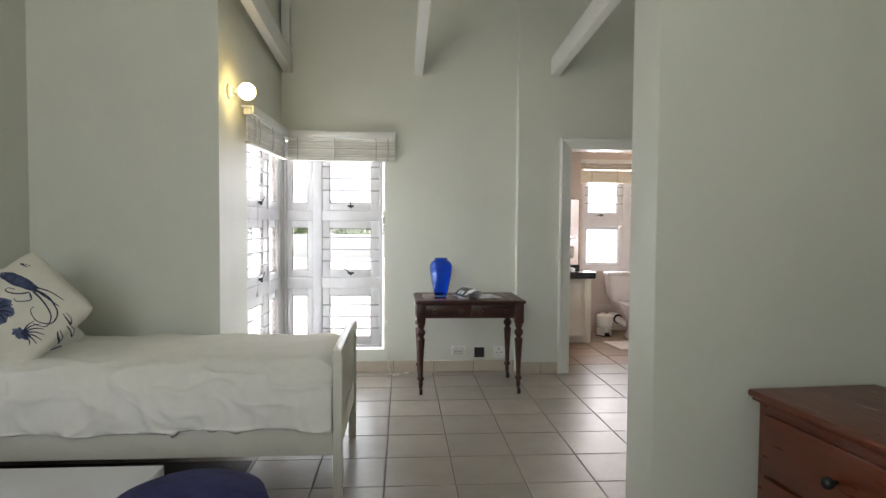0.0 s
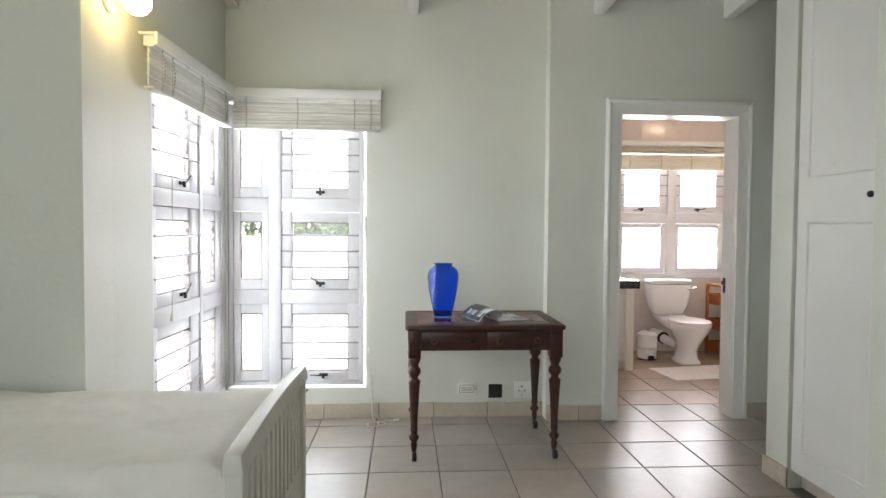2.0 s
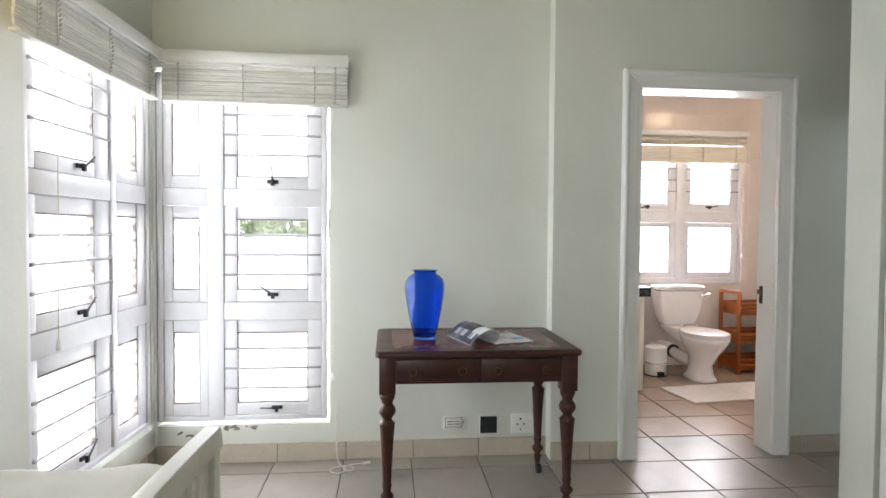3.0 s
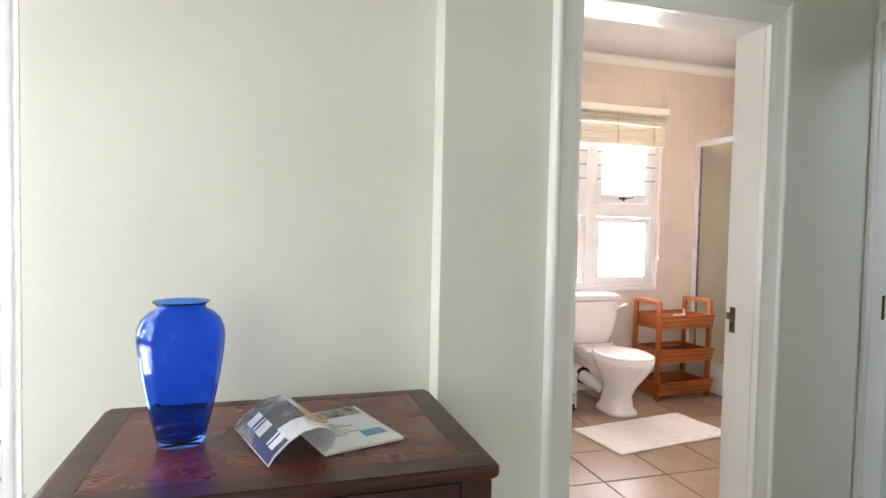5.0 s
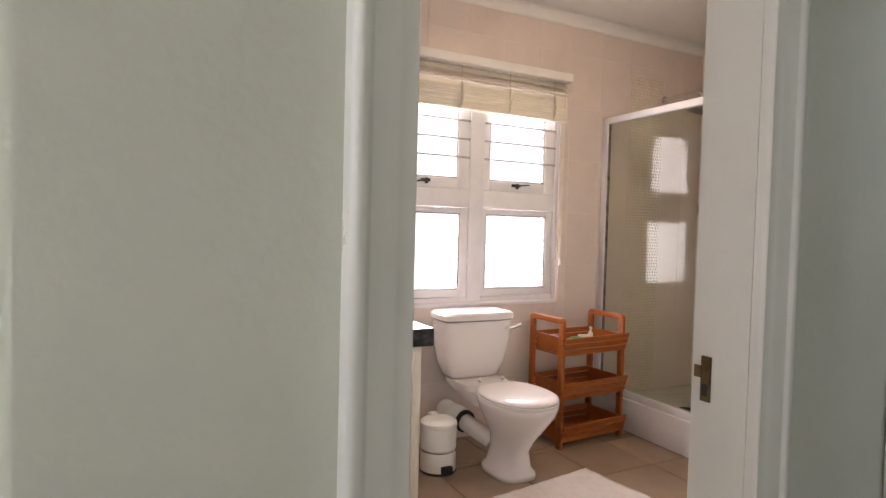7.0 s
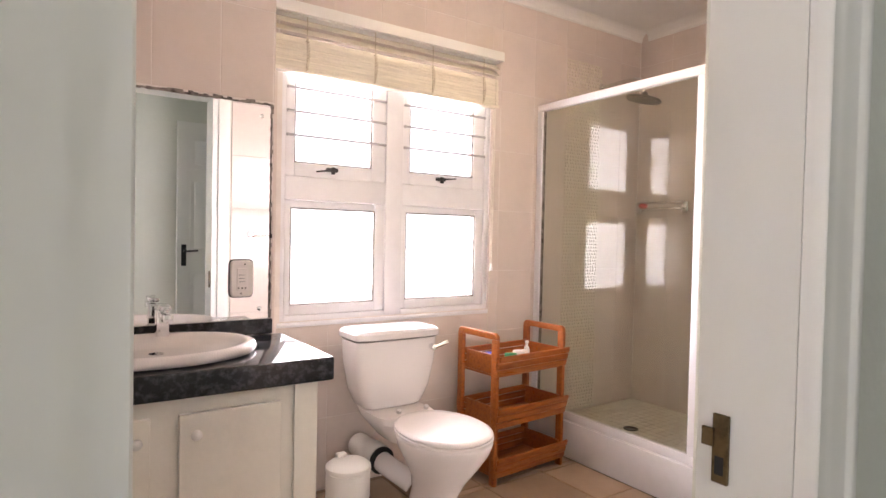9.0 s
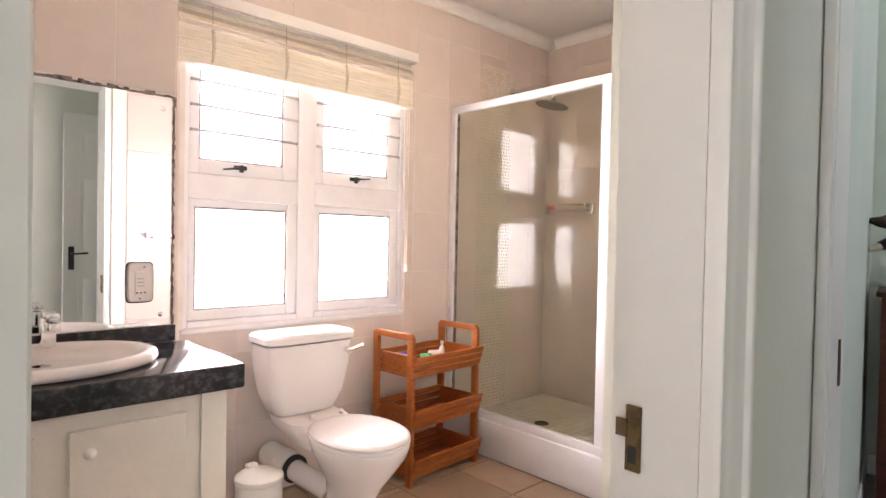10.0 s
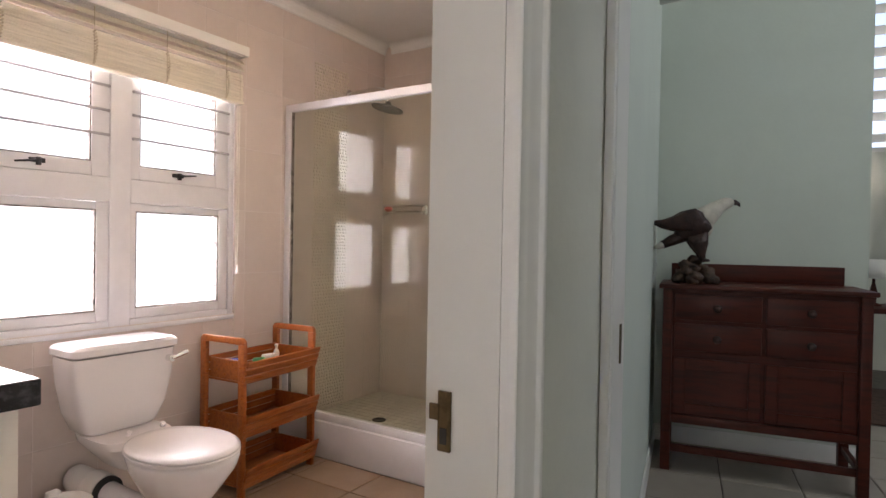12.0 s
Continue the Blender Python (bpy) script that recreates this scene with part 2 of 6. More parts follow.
# ---- mesh helpers ----
def finish(name, bm, material, parent=None, label="", smooth=False, bevel=0.0, seg=2, loc=None):
    bmesh.ops.recalc_face_normals(bm, faces=bm.faces)
    if bevel:
        bmesh.ops.bevel(bm, geom=[e for e in bm.edges if len(e.link_faces) == 2 and e.calc_face_angle(0) > 0.5], offset=bevel, segments=seg, profile=0.5, affect="EDGES", clamp_overlap=True)
    me = bpy.data.meshes.new(name)
    bm.to_mesh(me)
    bm.free()
    for m in (material if isinstance(material, (list, tuple)) else [material]):
        me.materials.append(m)
    if smooth or bevel:
        for p in me.polygons:
            p.use_smooth = True
        if not smooth or smooth == "angle":
            me.set_sharp_from_angle(angle=radians(35))
    ob = new(name, me)
    if loc is not None:
        ob.matrix_basis = loc
    if parent is not None:
        ob.parent = parent
    if label:
        ob["label"] = label
    return ob


def part(name, bm, material, parent, label="", smooth=False, bevel=0.0, seg=2):
    return finish(name, bm, material, parent, label, smooth, bevel, seg)


def thing(name, x, y, z, label, category, rz=0, group="", kind=""):
    e = new(name)
    e.empty_display_size = 0.05
    e.matrix_basis = pose(x, y, z, 0, 0, rz)
    return tagged(e, label, category, group, kind)


def box(bm, x0, x1, y0, y1, z0, z1, m=None):
    c = [(x0, y0, z0), (x1, y0, z0), (x1, y1, z0), (x0, y1, z0), (x0, y0, z1), (x1, y0, z1), (x1, y1, z1), (x0, y1, z1)]
    vs = [bm.verts.new(m @ Vector(p) if m else p) for p in c]
    for f in ((0, 3, 2, 1), (4, 5, 6, 7), (0, 1, 5, 4), (1, 2, 6, 5), (2, 3, 7, 6), (3, 0, 4, 7)):
        bm.faces.new([vs[i] for i in f])
    return bm


def boxes(*bs):
    bm = bmesh.new()
    for b in bs:
        box(bm, *b)
    return bm


def rod(bm, a, b, r, seg=8, r2=None):
    a, b = Vector(a), Vector(b)
    d = b - a
    m = Matrix.Translation((a + b) / 2) @ d.to_track_quat("Z", "Y").to_matrix().to_4x4()
    bmesh.ops.create_cone(bm, cap_ends=True, segments=seg, radius1=r, radius2=r if r2 is None else r2, depth=d.length, matrix=m)
    return bm


def ball(bm, c, r, sx=1, sy=1, sz=1, u=16, v=10, m=None):
    t = Matrix.Translation(c) @ (m or Matrix()) @ Matrix.Diagonal((sx, sy, sz, 1))
    bmesh.ops.create_uvsphere(bm, u_segments=u, v_segments=v, radius=r, matrix=t)
    return bm


def lathe(profile, seg=24, bm=None, sx=1.0, sy=1.0, off=(0, 0, 0), wob=None):
    """Turns a profile of (radius, height) about z."""
    bm = bm or bmesh.new()
    rings = []
    for r, z in profile:
        rings.append([bm.verts.new((off[0] + sx * (r + (wob(k, z) if wob else 0)) * math.cos(2 * math.pi * k / seg), off[1] + sy * (r + (wob(k, z) if wob else 0)) * math.sin(2 * math.pi * k / seg), off[2] + z)) for k in range(seg)])
    for a, b in zip(rings, rings[1:]):
        for k in range(seg):
            bm.faces.new((a[k], a[(k + 1) % seg], b[(k + 1) % seg], b[k]))
    if profile[0][0] > 1e-4:
        bm.faces.new(rings[0][::-1])
    if profile[-1][0] > 1e-4:
        bm.faces.new(rings[-1])
    return bm


def tube(name, pts, r, material, parent=None, label="", res=2):
    cu = bpy.data.curves.new(name, "CURVE")
    cu.dimensions, cu.bevel_depth, cu.bevel_resolution, cu.resolution_u = "3D", r, res, 6
    sp = cu.splines.new("NURBS")
    sp.points.add(len(pts) - 1)
    for q, p in zip(sp.points, pts):
        q.co = (*p, 1)
    sp.use_endpoint_u, sp.order_u = True, min(4, len(pts))
    tmp = bpy.data.objects.new(name, cu)
    me = bpy.data.meshes.new_from_object(tmp)
    bpy.data.objects.remove(tmp)
    me.name = name
    me.materials.append(material)
    for p in me.polygons:
        p.use_smooth = True
    ob = new(name, me)
    if parent is not None:
        ob.parent = parent
    if label:
        ob["label"] = label
    return ob


def slab_with_holes(axis, lo, hi, u0, u1, z0, z1, holes):
    """A wall as one mesh: thick from lo to hi along axis, with rectangular holes (ua, ub, za, zb)."""
    us = sorted({u0, u1, *[h[0] for h in holes], *[h[1] for h in holes]})
    zs = sorted({z0, z1, *[h[2] for h in holes], *[h[3] for h in holes]})
    solid = [[not any(h[0] <= (a + b) / 2 <= h[1] and h[2] <= (c + d) / 2 <= h[3] for h in holes) for c, d in zip(zs, zs[1:])] for a, b in zip(us, us[1:])]
    bm = bmesh.new()
    cache = {}

    def v(u, t, z):
        k = (u, t, z)
        if k not in cache:
            cache[k] = bm.verts.new((u, t, z) if axis == "y" else (t, u, z))
        return cache[k]

    n, m = len(us) - 1, len(zs) - 1
    for i in range(n):
        for j in range(m):
            if not solid[i][j]:
                continue
            a, b, c, d = us[i], us[i + 1], zs[j], zs[j + 1]
            for t in (lo, hi):
                bm.faces.new((v(a, t, c), v(b, t, c), v(b, t, d), v(a, t, d)))
            if i == 0 or not solid[i - 1][j]:
                bm.faces.new((v(a, lo, c), v(a, hi, c), v(a, hi, d), v(a, lo, d)))
            if i == n - 1 or not solid[i + 1][j]:
                bm.faces.new((v(b, lo, c), v(b, hi, c), v(b, hi, d), v(b, lo, d)))
            if j == 0 or not solid[i][j - 1]:
                bm.faces.new((v(a, lo, c), v(b, lo, c), v(b, hi, c), v(a, hi, c)))
            if j == m - 1 or not solid[i][j + 1]:
                bm.faces.new((v(a, lo, d), v(b, lo, d), v(b, hi, d), v(a, hi, d)))
    return bm


def setting(name, bm, material, label, category, smooth=False, bevel=0.0):
    return tagged(finish(name, bm, material, None, "", smooth, bevel), label, category, "", "structure")

# ---- structure ----
TOP = 3.75          # bedroom ceiling
YL, YR = 5.40, 5.30  # faces of the end wall, either side of the step at XS
XS = 1.432
XW = -0.72           # window wall of the corner
XE, YE = 3.28, 5.312   # where the end wall meets the passage doorway
BATH_H = 2.56
BY0, BY1 = 5.44, 7.45
K = 0.362            # floor tile module
CORR = 9.3           # the passage beyond the door is turned by this many degrees

setting("floor", boxes((-2.06, 2.6, -1.82, 4.07, -0.26, -0.0055), (-0.81, 1.56, 4.07, 5.5, -0.26, -0.0055), (1.56, 9.0, 4.07, 8.0, -0.26, -0.0055), (2.6, 9.0, -2.0, 4.07, -0.26, -0.0055)), GROUT, "grey grout bed under beige floor tiles", "floor")
setting("wall_north", slab_with_holes("y", YL, YL + 0.10, XW - 0.09, XS, -0.1, TOP, [(-0.645, 0.245, 0.20, 2.07)]), PLASTER, "pale sage plastered wall with a corner window", "wall")
setting("wall_north_east", slab_with_holes("y", YR, BY0, XS, 2.80, -0.1, TOP, [(1.86, 2.73, -0.1, 2.06)]), PLASTER, "pale sage plastered wall with a bathroom doorway", "wall")
# past the bathroom door the end wall turns slightly towards the passage
turned = boxes((2.80, XE, YR, BY0, -0.1, TOP))
for v in turned.verts:
    if v.co.x > 3 and v.co.y < 5.4:
        v.co.y = YE
setting("wall_north_end", turned, PLASTER, "pale sage plastered wall between the two doorways", "wall")
setting("wall_west_window", slab_with_holes("x", XW - 0.09, XW, 4.07, YL, -0.1, TOP, [(4.41, 5.365, 0.20, 2.07)]), PLASTER, "pale plastered wall with a corner window", "wall")
setting("wall_bed", boxes((-2.06, XW, 3.85, 4.07, -0.1, TOP)), PLASTER, "pale sage plastered wall behind the bed", "wall")
setting("wall_west", boxes((-2.06, -1.84, -1.6, 3.85, -0.1, TOP)), PLASTER, "pale sage plastered wall at the bed head", "wall")
# The opening is added behind the camera to go with the south lamp.
setting("wall_south", slab_with_holes("y", -1.82, -1.6, -2.06, 2.6, -0.1, TOP, [(-1.78, -0.22, 0.95, 3.35)]), PLASTER, "plain pale wall with an unseen opening added for light", "wall")
pier = boxes((1.375, 2.60, 2.25, 2.60, -0.1, TOP))
for v in pier.verts:
    if v.co.x < 2 and v.co.y < 2.4:
        v.co.x = 1.332
setting("wall_pier", pier, PLASTER, "pale plastered pier wall beside the chest of drawers", "wall", bevel=0.012)
setting("wall_east_south", boxes((2.60, 2.80, -1.82, 2.60, -0.1, TOP)), PLASTER, "plain pale wall behind the chest of drawers", "wall")
setting("wall_passage", boxes((2.37, XE, 4.25, 4.42, -0.1, TOP)), PLASTER, "white plastered pilaster at the end of the cupboards", "wall", bevel=0.008)
setting("wall_cupboard_back", boxes((2.97, 3.15, 2.60, 4.25, -0.1, TOP)), PLASTER, "plain wall behind the built-in cupboards", "wall")
setting("wall_east", slab_with_holes("x", XE, XE + 0.10, 4.25, BY0, -0.1, TOP, [(4.50, YE - 0.010, -0.1, 2.06)]), PLASTER, "pale wall with a doorway to the passage", "wall")
setting("ceiling", boxes((-2.06, XE + 0.10, -1.82, YL + 0.22, TOP, TOP + 0.1)), CEIL, "white bedroom ceiling", "ceiling")

# bathroom shell
setting("wall_bath_north", slab_with_holes("y", BY1 - 0.0080, BY1 + 0.2, 1.56, 5.33, -0.1, BATH_H, [(2.70, 3.88, 0.79, 2.06)]), GROUTW, "bathroom wall under pale glazed tiles", "wall")
setting("wall_bath_west", boxes((1.56, 1.76, BY0, BY1, -0.1, BATH_H)), GROUTW, "bathroom wall beside the vanity", "wall")
setting("wall_bath_vanity", boxes((1.76, 2.554, 7.082, BY1 - 0.0085, -0.1, BATH_H)), GROUTW, "boxed-out bathroom wall behind the mirror", "wall")
setting("wall_bath_east", boxes((5.122, 5.33, 5.88, BY1 - 0.0085, -0.1, BATH_H)), GROUTW, "bathroom wall in the shower", "wall")
setting("wall_bath_shower", boxes((4.20, 5.13, 6.22, 6.35, -0.1, BATH_H)), WALL_TILE, "tiled wing wall of the shower", "wall")
setting("wall_bath_south", boxes((3.35, 5.33, 5.76, BY0 + 0.42, -0.1, BATH_H)), PLASTER, "plain wall closing the bathroom", "wall")
setting("wall_bath_south_return", boxes((3.25, 3.35, BY0, 5.76, -0.1, BATH_H)), PLASTER, "plain wall closing the bathroom", "wall")
setting("ceiling_bath", boxes((1.56, 5.33, BY0, BY1 + 0.2, BATH_H, BATH_H + 0.08)), CEIL, "white bathroom ceiling", "ceiling")


def cornice(name, a, b, inward):
    """A coved cornice from a to b, growing towards inward."""
    a, b, n = Vector(a), Vector(b), Vector(inward)
    prof = [(0, 0)] + [(0.055 * (1 - math.cos(k * math.pi / 10)) + 0.006, -0.055 * (1 - math.sin(k * math.pi / 10)) - 0.006) for k in range(6)][::-1] + [(0, -0.068)]
    bm = bmesh.new()
    ra = [bm.verts.new(a + n * p + Vector((0, 0, q))) for p, q in prof]
    rb = [bm.verts.new(b + n * p + Vector((0, 0, q))) for p, q in prof]
    for k in range(len(prof)):
        j = (k + 1) % len(prof)
        bm.faces.new((ra[k], ra[j], rb[j], rb[k]))
    bm.faces.new(ra)
    bm.faces.new(rb[::-1])
    return setting(name, bm, CEIL, "white coved cornice", "cornice")


cornice("trim_cornice_north", (2.56, BY1 - 0.012, BATH_H), (5.12, BY1 - 0.012, BATH_H), (0, -1, 0))
cornice("trim_cornice_east", (5.118, 6.36, BATH_H), (5.118, BY1 - 0.07, BATH_H), (-1, 0, 0))

# exposed tie beams
for bx, by in ((-0.60, -1.6), (0.545, -1.6), (1.75, 2.60), (2.62, 4.425)):
    bm = boxes((bx - 0.036, bx + 0.036, by, (YL if bx < XS else YR), 2.65, 2.81))
    for v in bm.verts:
        v.co.z += 0.07 * ((YL if bx < XS else YR) - v.co.y)
    tagged(finish("ceiling_beam", bm, PAINT, None, "", bevel=0.004), "white painted exposed timber tie beam", "beam", "tie beams", "structure")
setting("trim_corner_post", boxes((-0.645, -0.575, 5.33, 5.40, 2.815, TOP)), PAINT, "white painted timber post in the corner", "post", bevel=0.004)


# skirting tiles
def skirting(name, u0, u1, face, axis, out, start, parent_label):
    root = thing(name, 0, 0, 0, parent_label, "skirting", kind="structure")
    u = start
    while u > u0:
        u -= K
    while u < u1:
        a, b = max(u + 0.002, u0), min(u + K - 0.002, u1)
        if b - a > 0.01:
            f0, f1 = sorted((face, face + out * 0.011))
            bm = boxes((a, b, f0, f1, 0.0, 0.098)) if axis == "y" else boxes((f0, f1, a, b, 0.0, 0.098))
            part("skirting_tile", bm, SKIRT_TILE, root, bevel=0.002, seg=1)
        u += K
    g0, g1 = sorted((face, face + out * 0.004))
    part("grout", boxes((u0, u1, g0, g1, 0.0, 0.096)) if axis == "y" else boxes((g0, g1, u0, u1, 0.0, 0.096)), GROUT, root)
    return root


skirting("baseboard_north", XW + 0.012, XS - 0.001, YL, "y", -1, -0.03, "beige ceramic tile skirting along the end wall")
skirting("baseboard_north_mid", XS, 1.804, YR, "y", -1, 1.65 - K, "beige ceramic tile skirting beside the doorway")
skirting("baseboard_north_right", 2.803, XE - 0.002, YR, "y", -1, 2.87, "beige ceramic tile skirting beside the doorway").matrix_basis = Matrix.Translation((2.80, YR, 0)) @ Matrix.Rotation(math.atan2(YE - YR, XE - 2.80), 4, "Z") @ Matrix.Translation((-2.80, -YR, 0))
skirting("baseboard_west", 3.851, YL - 0.012, XW, "x", 1, 4.2, "beige ceramic tile skirting under the corner window")
skirting("baseboard_pilaster", 4.24, 4.43, 2.37, "x", -1, 4.24, "beige ceramic tile skirting on the pilaster")


# door surrounds
def door_surround(name, x0, x1, top, face, back, label):
    root = thing(name, 0, 0, 0, label, "door frame", kind="structure")
    w = 0.100
    lin = 0.04
    for side, (a, b) in (("l", (x0 - w, x0)), ("r", (x1, x1 + w))):
        s = 1 if side == "l" else -1
        inner = b if s == 1 else a
        outer = a if s == 1 else b
        bm = bmesh.new()
        prof = [(outer, 0), (outer, -0.032), (outer + s * 0.008, -0.040), (outer + s * 0.022, -0.040), (outer + s * 0.030, -0.033), (outer + s * 0.068, -0.033), (outer + s * 0.076, -0.030), (inner, -0.030), (inner, 0)]
        lo = [bm.verts.new((p, face + q - 0.0, 0.0)) for p, q in prof]
        hi = [bm.verts.new((p, face + q, top + (w * abs(p - inner) / w))) for p, q in prof]
        for k in range(len(prof)):
            j = (k + 1) % len(prof)
            bm.faces.new((lo[k], lo[j], hi[j], hi[k]))
        bm.faces.new(lo)
        bm.faces.new(hi)
        part("casing", bm, PAINT, root, bevel=0.002, seg=1)
        bl = boxes((inner - lin, inner, face + 0.0002, back, 0.0, top + 0.04)) if s == 1 else boxes((inner, inner + lin, face + 0.0002, back, 0.0, top + 0.04))
        part("lining", bl, PAINT, root)
    bm = bmesh.new()
    prof = [(w, 0), (w, -0.032), (w - 0.008, -0.040), (w - 0.022, -0.040), (w - 0.030, -0.033), (w - 0.068, -0.033), (w - 0.076, -0.030), (0, -0.030), (0, 0)]
    lo = [bm.verts.new((x0 - p, face + q, top + p)) for p, q in prof]
    hi = [bm.verts.new((x1 + p, face + q, top + p)) for p, q in prof]
    for k in range(len(prof)):
        j = (k + 1) % len(prof)
        bm.faces.new((lo[k], lo[j], hi[j], hi[k]))
    bm.faces.new(lo)
    bm.faces.new(hi)
    part("head_casing", bm, PAINT, root, bevel=0.002, seg=1)
    part("head_lining", boxes((x0, x1, face + 0.0002, back, top, top + 0.04)), PAINT, root)
    return root


d1 = door_surround("door_1", 1.905, 2.69, 2.01, YR, BY0 - 0.001, "white gloss painted door frame of the bathroom")
keep = boxes((2.684, 2.6898, 5.387, 5.412, 0.832, 0.934))
part("strike_plate", keep, BRASS, d1, "tarnished brass strike plate", bevel=0.001, seg=1)
part("latch_lip", boxes((2.680, 2.6838, 5.408, 5.426, 0.885, 0.912)), BRASS, d1, "tarnished brass latch lip")
part("latch_hole", boxes((2.6825, 2.6839, 5.393, 5.406, 0.845, 0.872)), BLACK, d1)

part("door_stop", boxes((1.9052, 1.919, 5.405, BY0 - 0.0015, 0.0, 2.009)), PAINT, d1, bevel=0.002, seg=1)
part("inner_casing", boxes((1.80, 1.868, BY0 + 0.0005, BY0 + 0.018, 0, 2.10)), PAINT, d1, bevel=0.004)
part("inner_casing", boxes((2.722, 2.79, BY0 + 0.0005, BY0 + 0.018, 0, 2.10)), PAINT, d1, bevel=0.004)
part("inner_head_casing", boxes((1.869, 2.721, BY0 + 0.0005, BY0 + 0.018, 2.036, 2.10)), PAINT, d1, bevel=0.004)

d2 = thing("door_2", 0, 0, 0, "white painted door lining of the passage doorway", "door frame", kind="structure")
part("lining", boxes((XE - 0.004, XE + 0.104, YE - 0.027, YE - 0.0102, 0, 2.06)), PAINT, d2, bevel=0.002, seg=1)
part("casing", boxes((XE - 0.022, XE - 0.0045, YE - 0.025, YE - 0.0025, 0, 2.10)), PAINT, d2, bevel=0.003)
part("head", boxes((XE - 0.004, XE + 0.104, 4.50, YE - 0.0275, 2.03, 2.0598)), PAINT, d2)
part("strike_plate", boxes((XE + 0.058, XE + 0.072, YE - 0.0295, YE - 0.0272, 0.885, 0.985)), BRASS, d2)


# panelled door leaf
def panel_leaf(root, w, h, t, material, panels):
    part("leaf", boxes((0, w, 0, t, 0.006, h)), material, root, bevel=0.002, seg=1)
    for a, b, c, d in panels:
        for y0, y1 in ((-0.006, -0.0005),):
            part("panel", boxes((a, b, y0, y1, c, d)), material, root, bevel=0.005, seg=2)
            fr = 0.012
            part("moulding", boxes((a - 0.03, b + 0.03, -0.004, -0.0005, c - 0.03, c - 0.03 + fr), (a - 0.03, b + 0.03, -0.004, -0.0005, d + 0.03 - fr, d + 0.03), (a - 0.03, a - 0.03 + fr, -0.004, -0.0005, c - 0.03 + fr, d + 0.03 - fr), (b + 0.03 - fr, b + 0.03, -0.004, -0.0005, c - 0.03 + fr, d + 0.03 - fr)), material, root)


leaf = thing("panel_door", 3.30, 4.535, 0, "white panelled passage door standing open against the wall", "door", rz=180)
panel_leaf(leaf, 0.66, 2.0, 0.036, PAINT, [(0.12, 0.28, 0.25, 0.85), (0.38, 0.54, 0.25, 0.85), (0.12, 0.28, 1.05, 1.55), (0.38, 0.54, 1.05, 1.55), (0.12, 0.28, 1.68, 1.86), (0.38, 0.54, 1.68, 1.86)])
h = part("handle", boxes((0.595, 0.63, -0.008, -0.0005, 0.92, 1.08)), IRON, leaf, "dark lever handle", bevel=0.002)
part("lever", rod(rod(bmesh.new(), (0.612, -0.008, 1.03), (0.612, -0.05, 1.03), 0.007), (0.612, -0.05, 1.03), (0.52, -0.05, 1.035), 0.006), IRON, h)

# the bathroom's own door, open against its west wall
bleaf = thing("bathroom_door", 1.885, BY0 + 0.03, 0, "white panelled bathroom door standing open", "door", rz=93)
panel_leaf(bleaf, 0.77, 2.0, 0.036, PAINT, [(0.13, 0.34, 0.25, 0.85), (0.44, 0.65, 0.25, 0.85), (0.13, 0.34, 1.05, 1.86), (0.44, 0.65, 1.05, 1.86)])

# built-in cupboard
cup = thing("built_in_cupboard", 2.385, 4.245, 0, "white painted built-in wardrobe with panelled doors and a dark knob", "wardrobe", rz=-90)
part("body", boxes((0.0, 1.64, 0.022, 0.58, 0.085, 2.45)), PAINT, cup)
part("plinth", boxes((0.0, 1.64, 0.06, 0.58, 0.0, 0.084)), SKIRT_TILE, cup, "beige tiled plinth")
for k in range(3):
    a = 0.004 + k * 0.545
    dr = part("door", boxes((a, a + 0.54, 0.0, 0.021, 0.09, 2.43)), PAINT, cup, bevel=0.003)
    for c, d in ((0.20, 1.30), (1.50, 2.33)):
        bm = bmesh.new()
        o = [(a + 0.07, c), (a + 0.47, c), (a + 0.47, d), (a + 0.07, d)]
        i = [(a + 0.085, c + 0.015), (a + 0.455, c + 0.015), (a + 0.455, d - 0.015), (a + 0.085, d - 0.015)]
        vo = [bm.verts.new((x, -0.0006, z)) for x, z in o]
        vm = [bm.verts.new(((x + u) / 2, -0.006, (z + w) / 2)) for (x, z), (u, w) in zip(o, i)]
        vi = [bm.verts.new((x, -0.0006, z)) for x, z in i]
        for q in range(4):
            j = (q + 1) % 4
            bm.faces.new((vo[q], vo[j], vm[j], vm[q]))
            bm.faces.new((vm[q], vm[j], vi[j], vi[q]))
            bm.faces.new((vi[q], vi[j], vo[j], vo[q]))
        part("moulding", bm, PAINT, dr)
    kx = a + 0.50 if k == 0 else a + 0.05
    part("knob", ball(rod(bmesh.new(), (kx - 0.03, 0, 1.405), (kx - 0.03, -0.02, 1.405), 0.006), (kx - 0.03, -0.026, 1.405), 0.014), IRON, dr, "small dark metal knob", smooth=True)


# ---- windows ----
def handle_stay(parent, m, swing):
    hb = bmesh.new()
    box(hb, -0.028, 0.028, -0.012, 0.0, -0.008, 0.010, m)
    box(hb, -0.008, 0.008, -0.026, -0.012, -0.020, 0.012, m)
    hd = part("catch", hb, IRON, parent, "dark metal window catch", bevel=0.0015, seg=1)
    lb = bmesh.new()
    c, s = math.cos(swing), math.sin(swing)
    rod(lb, m @ Vector((0, -0.022, 0.0)), m @ Vector((0.085 * c, -0.024, 0.085 * s)), 0.0055, 8, 0.0035)
    part("lever", lb, IRON, hd)


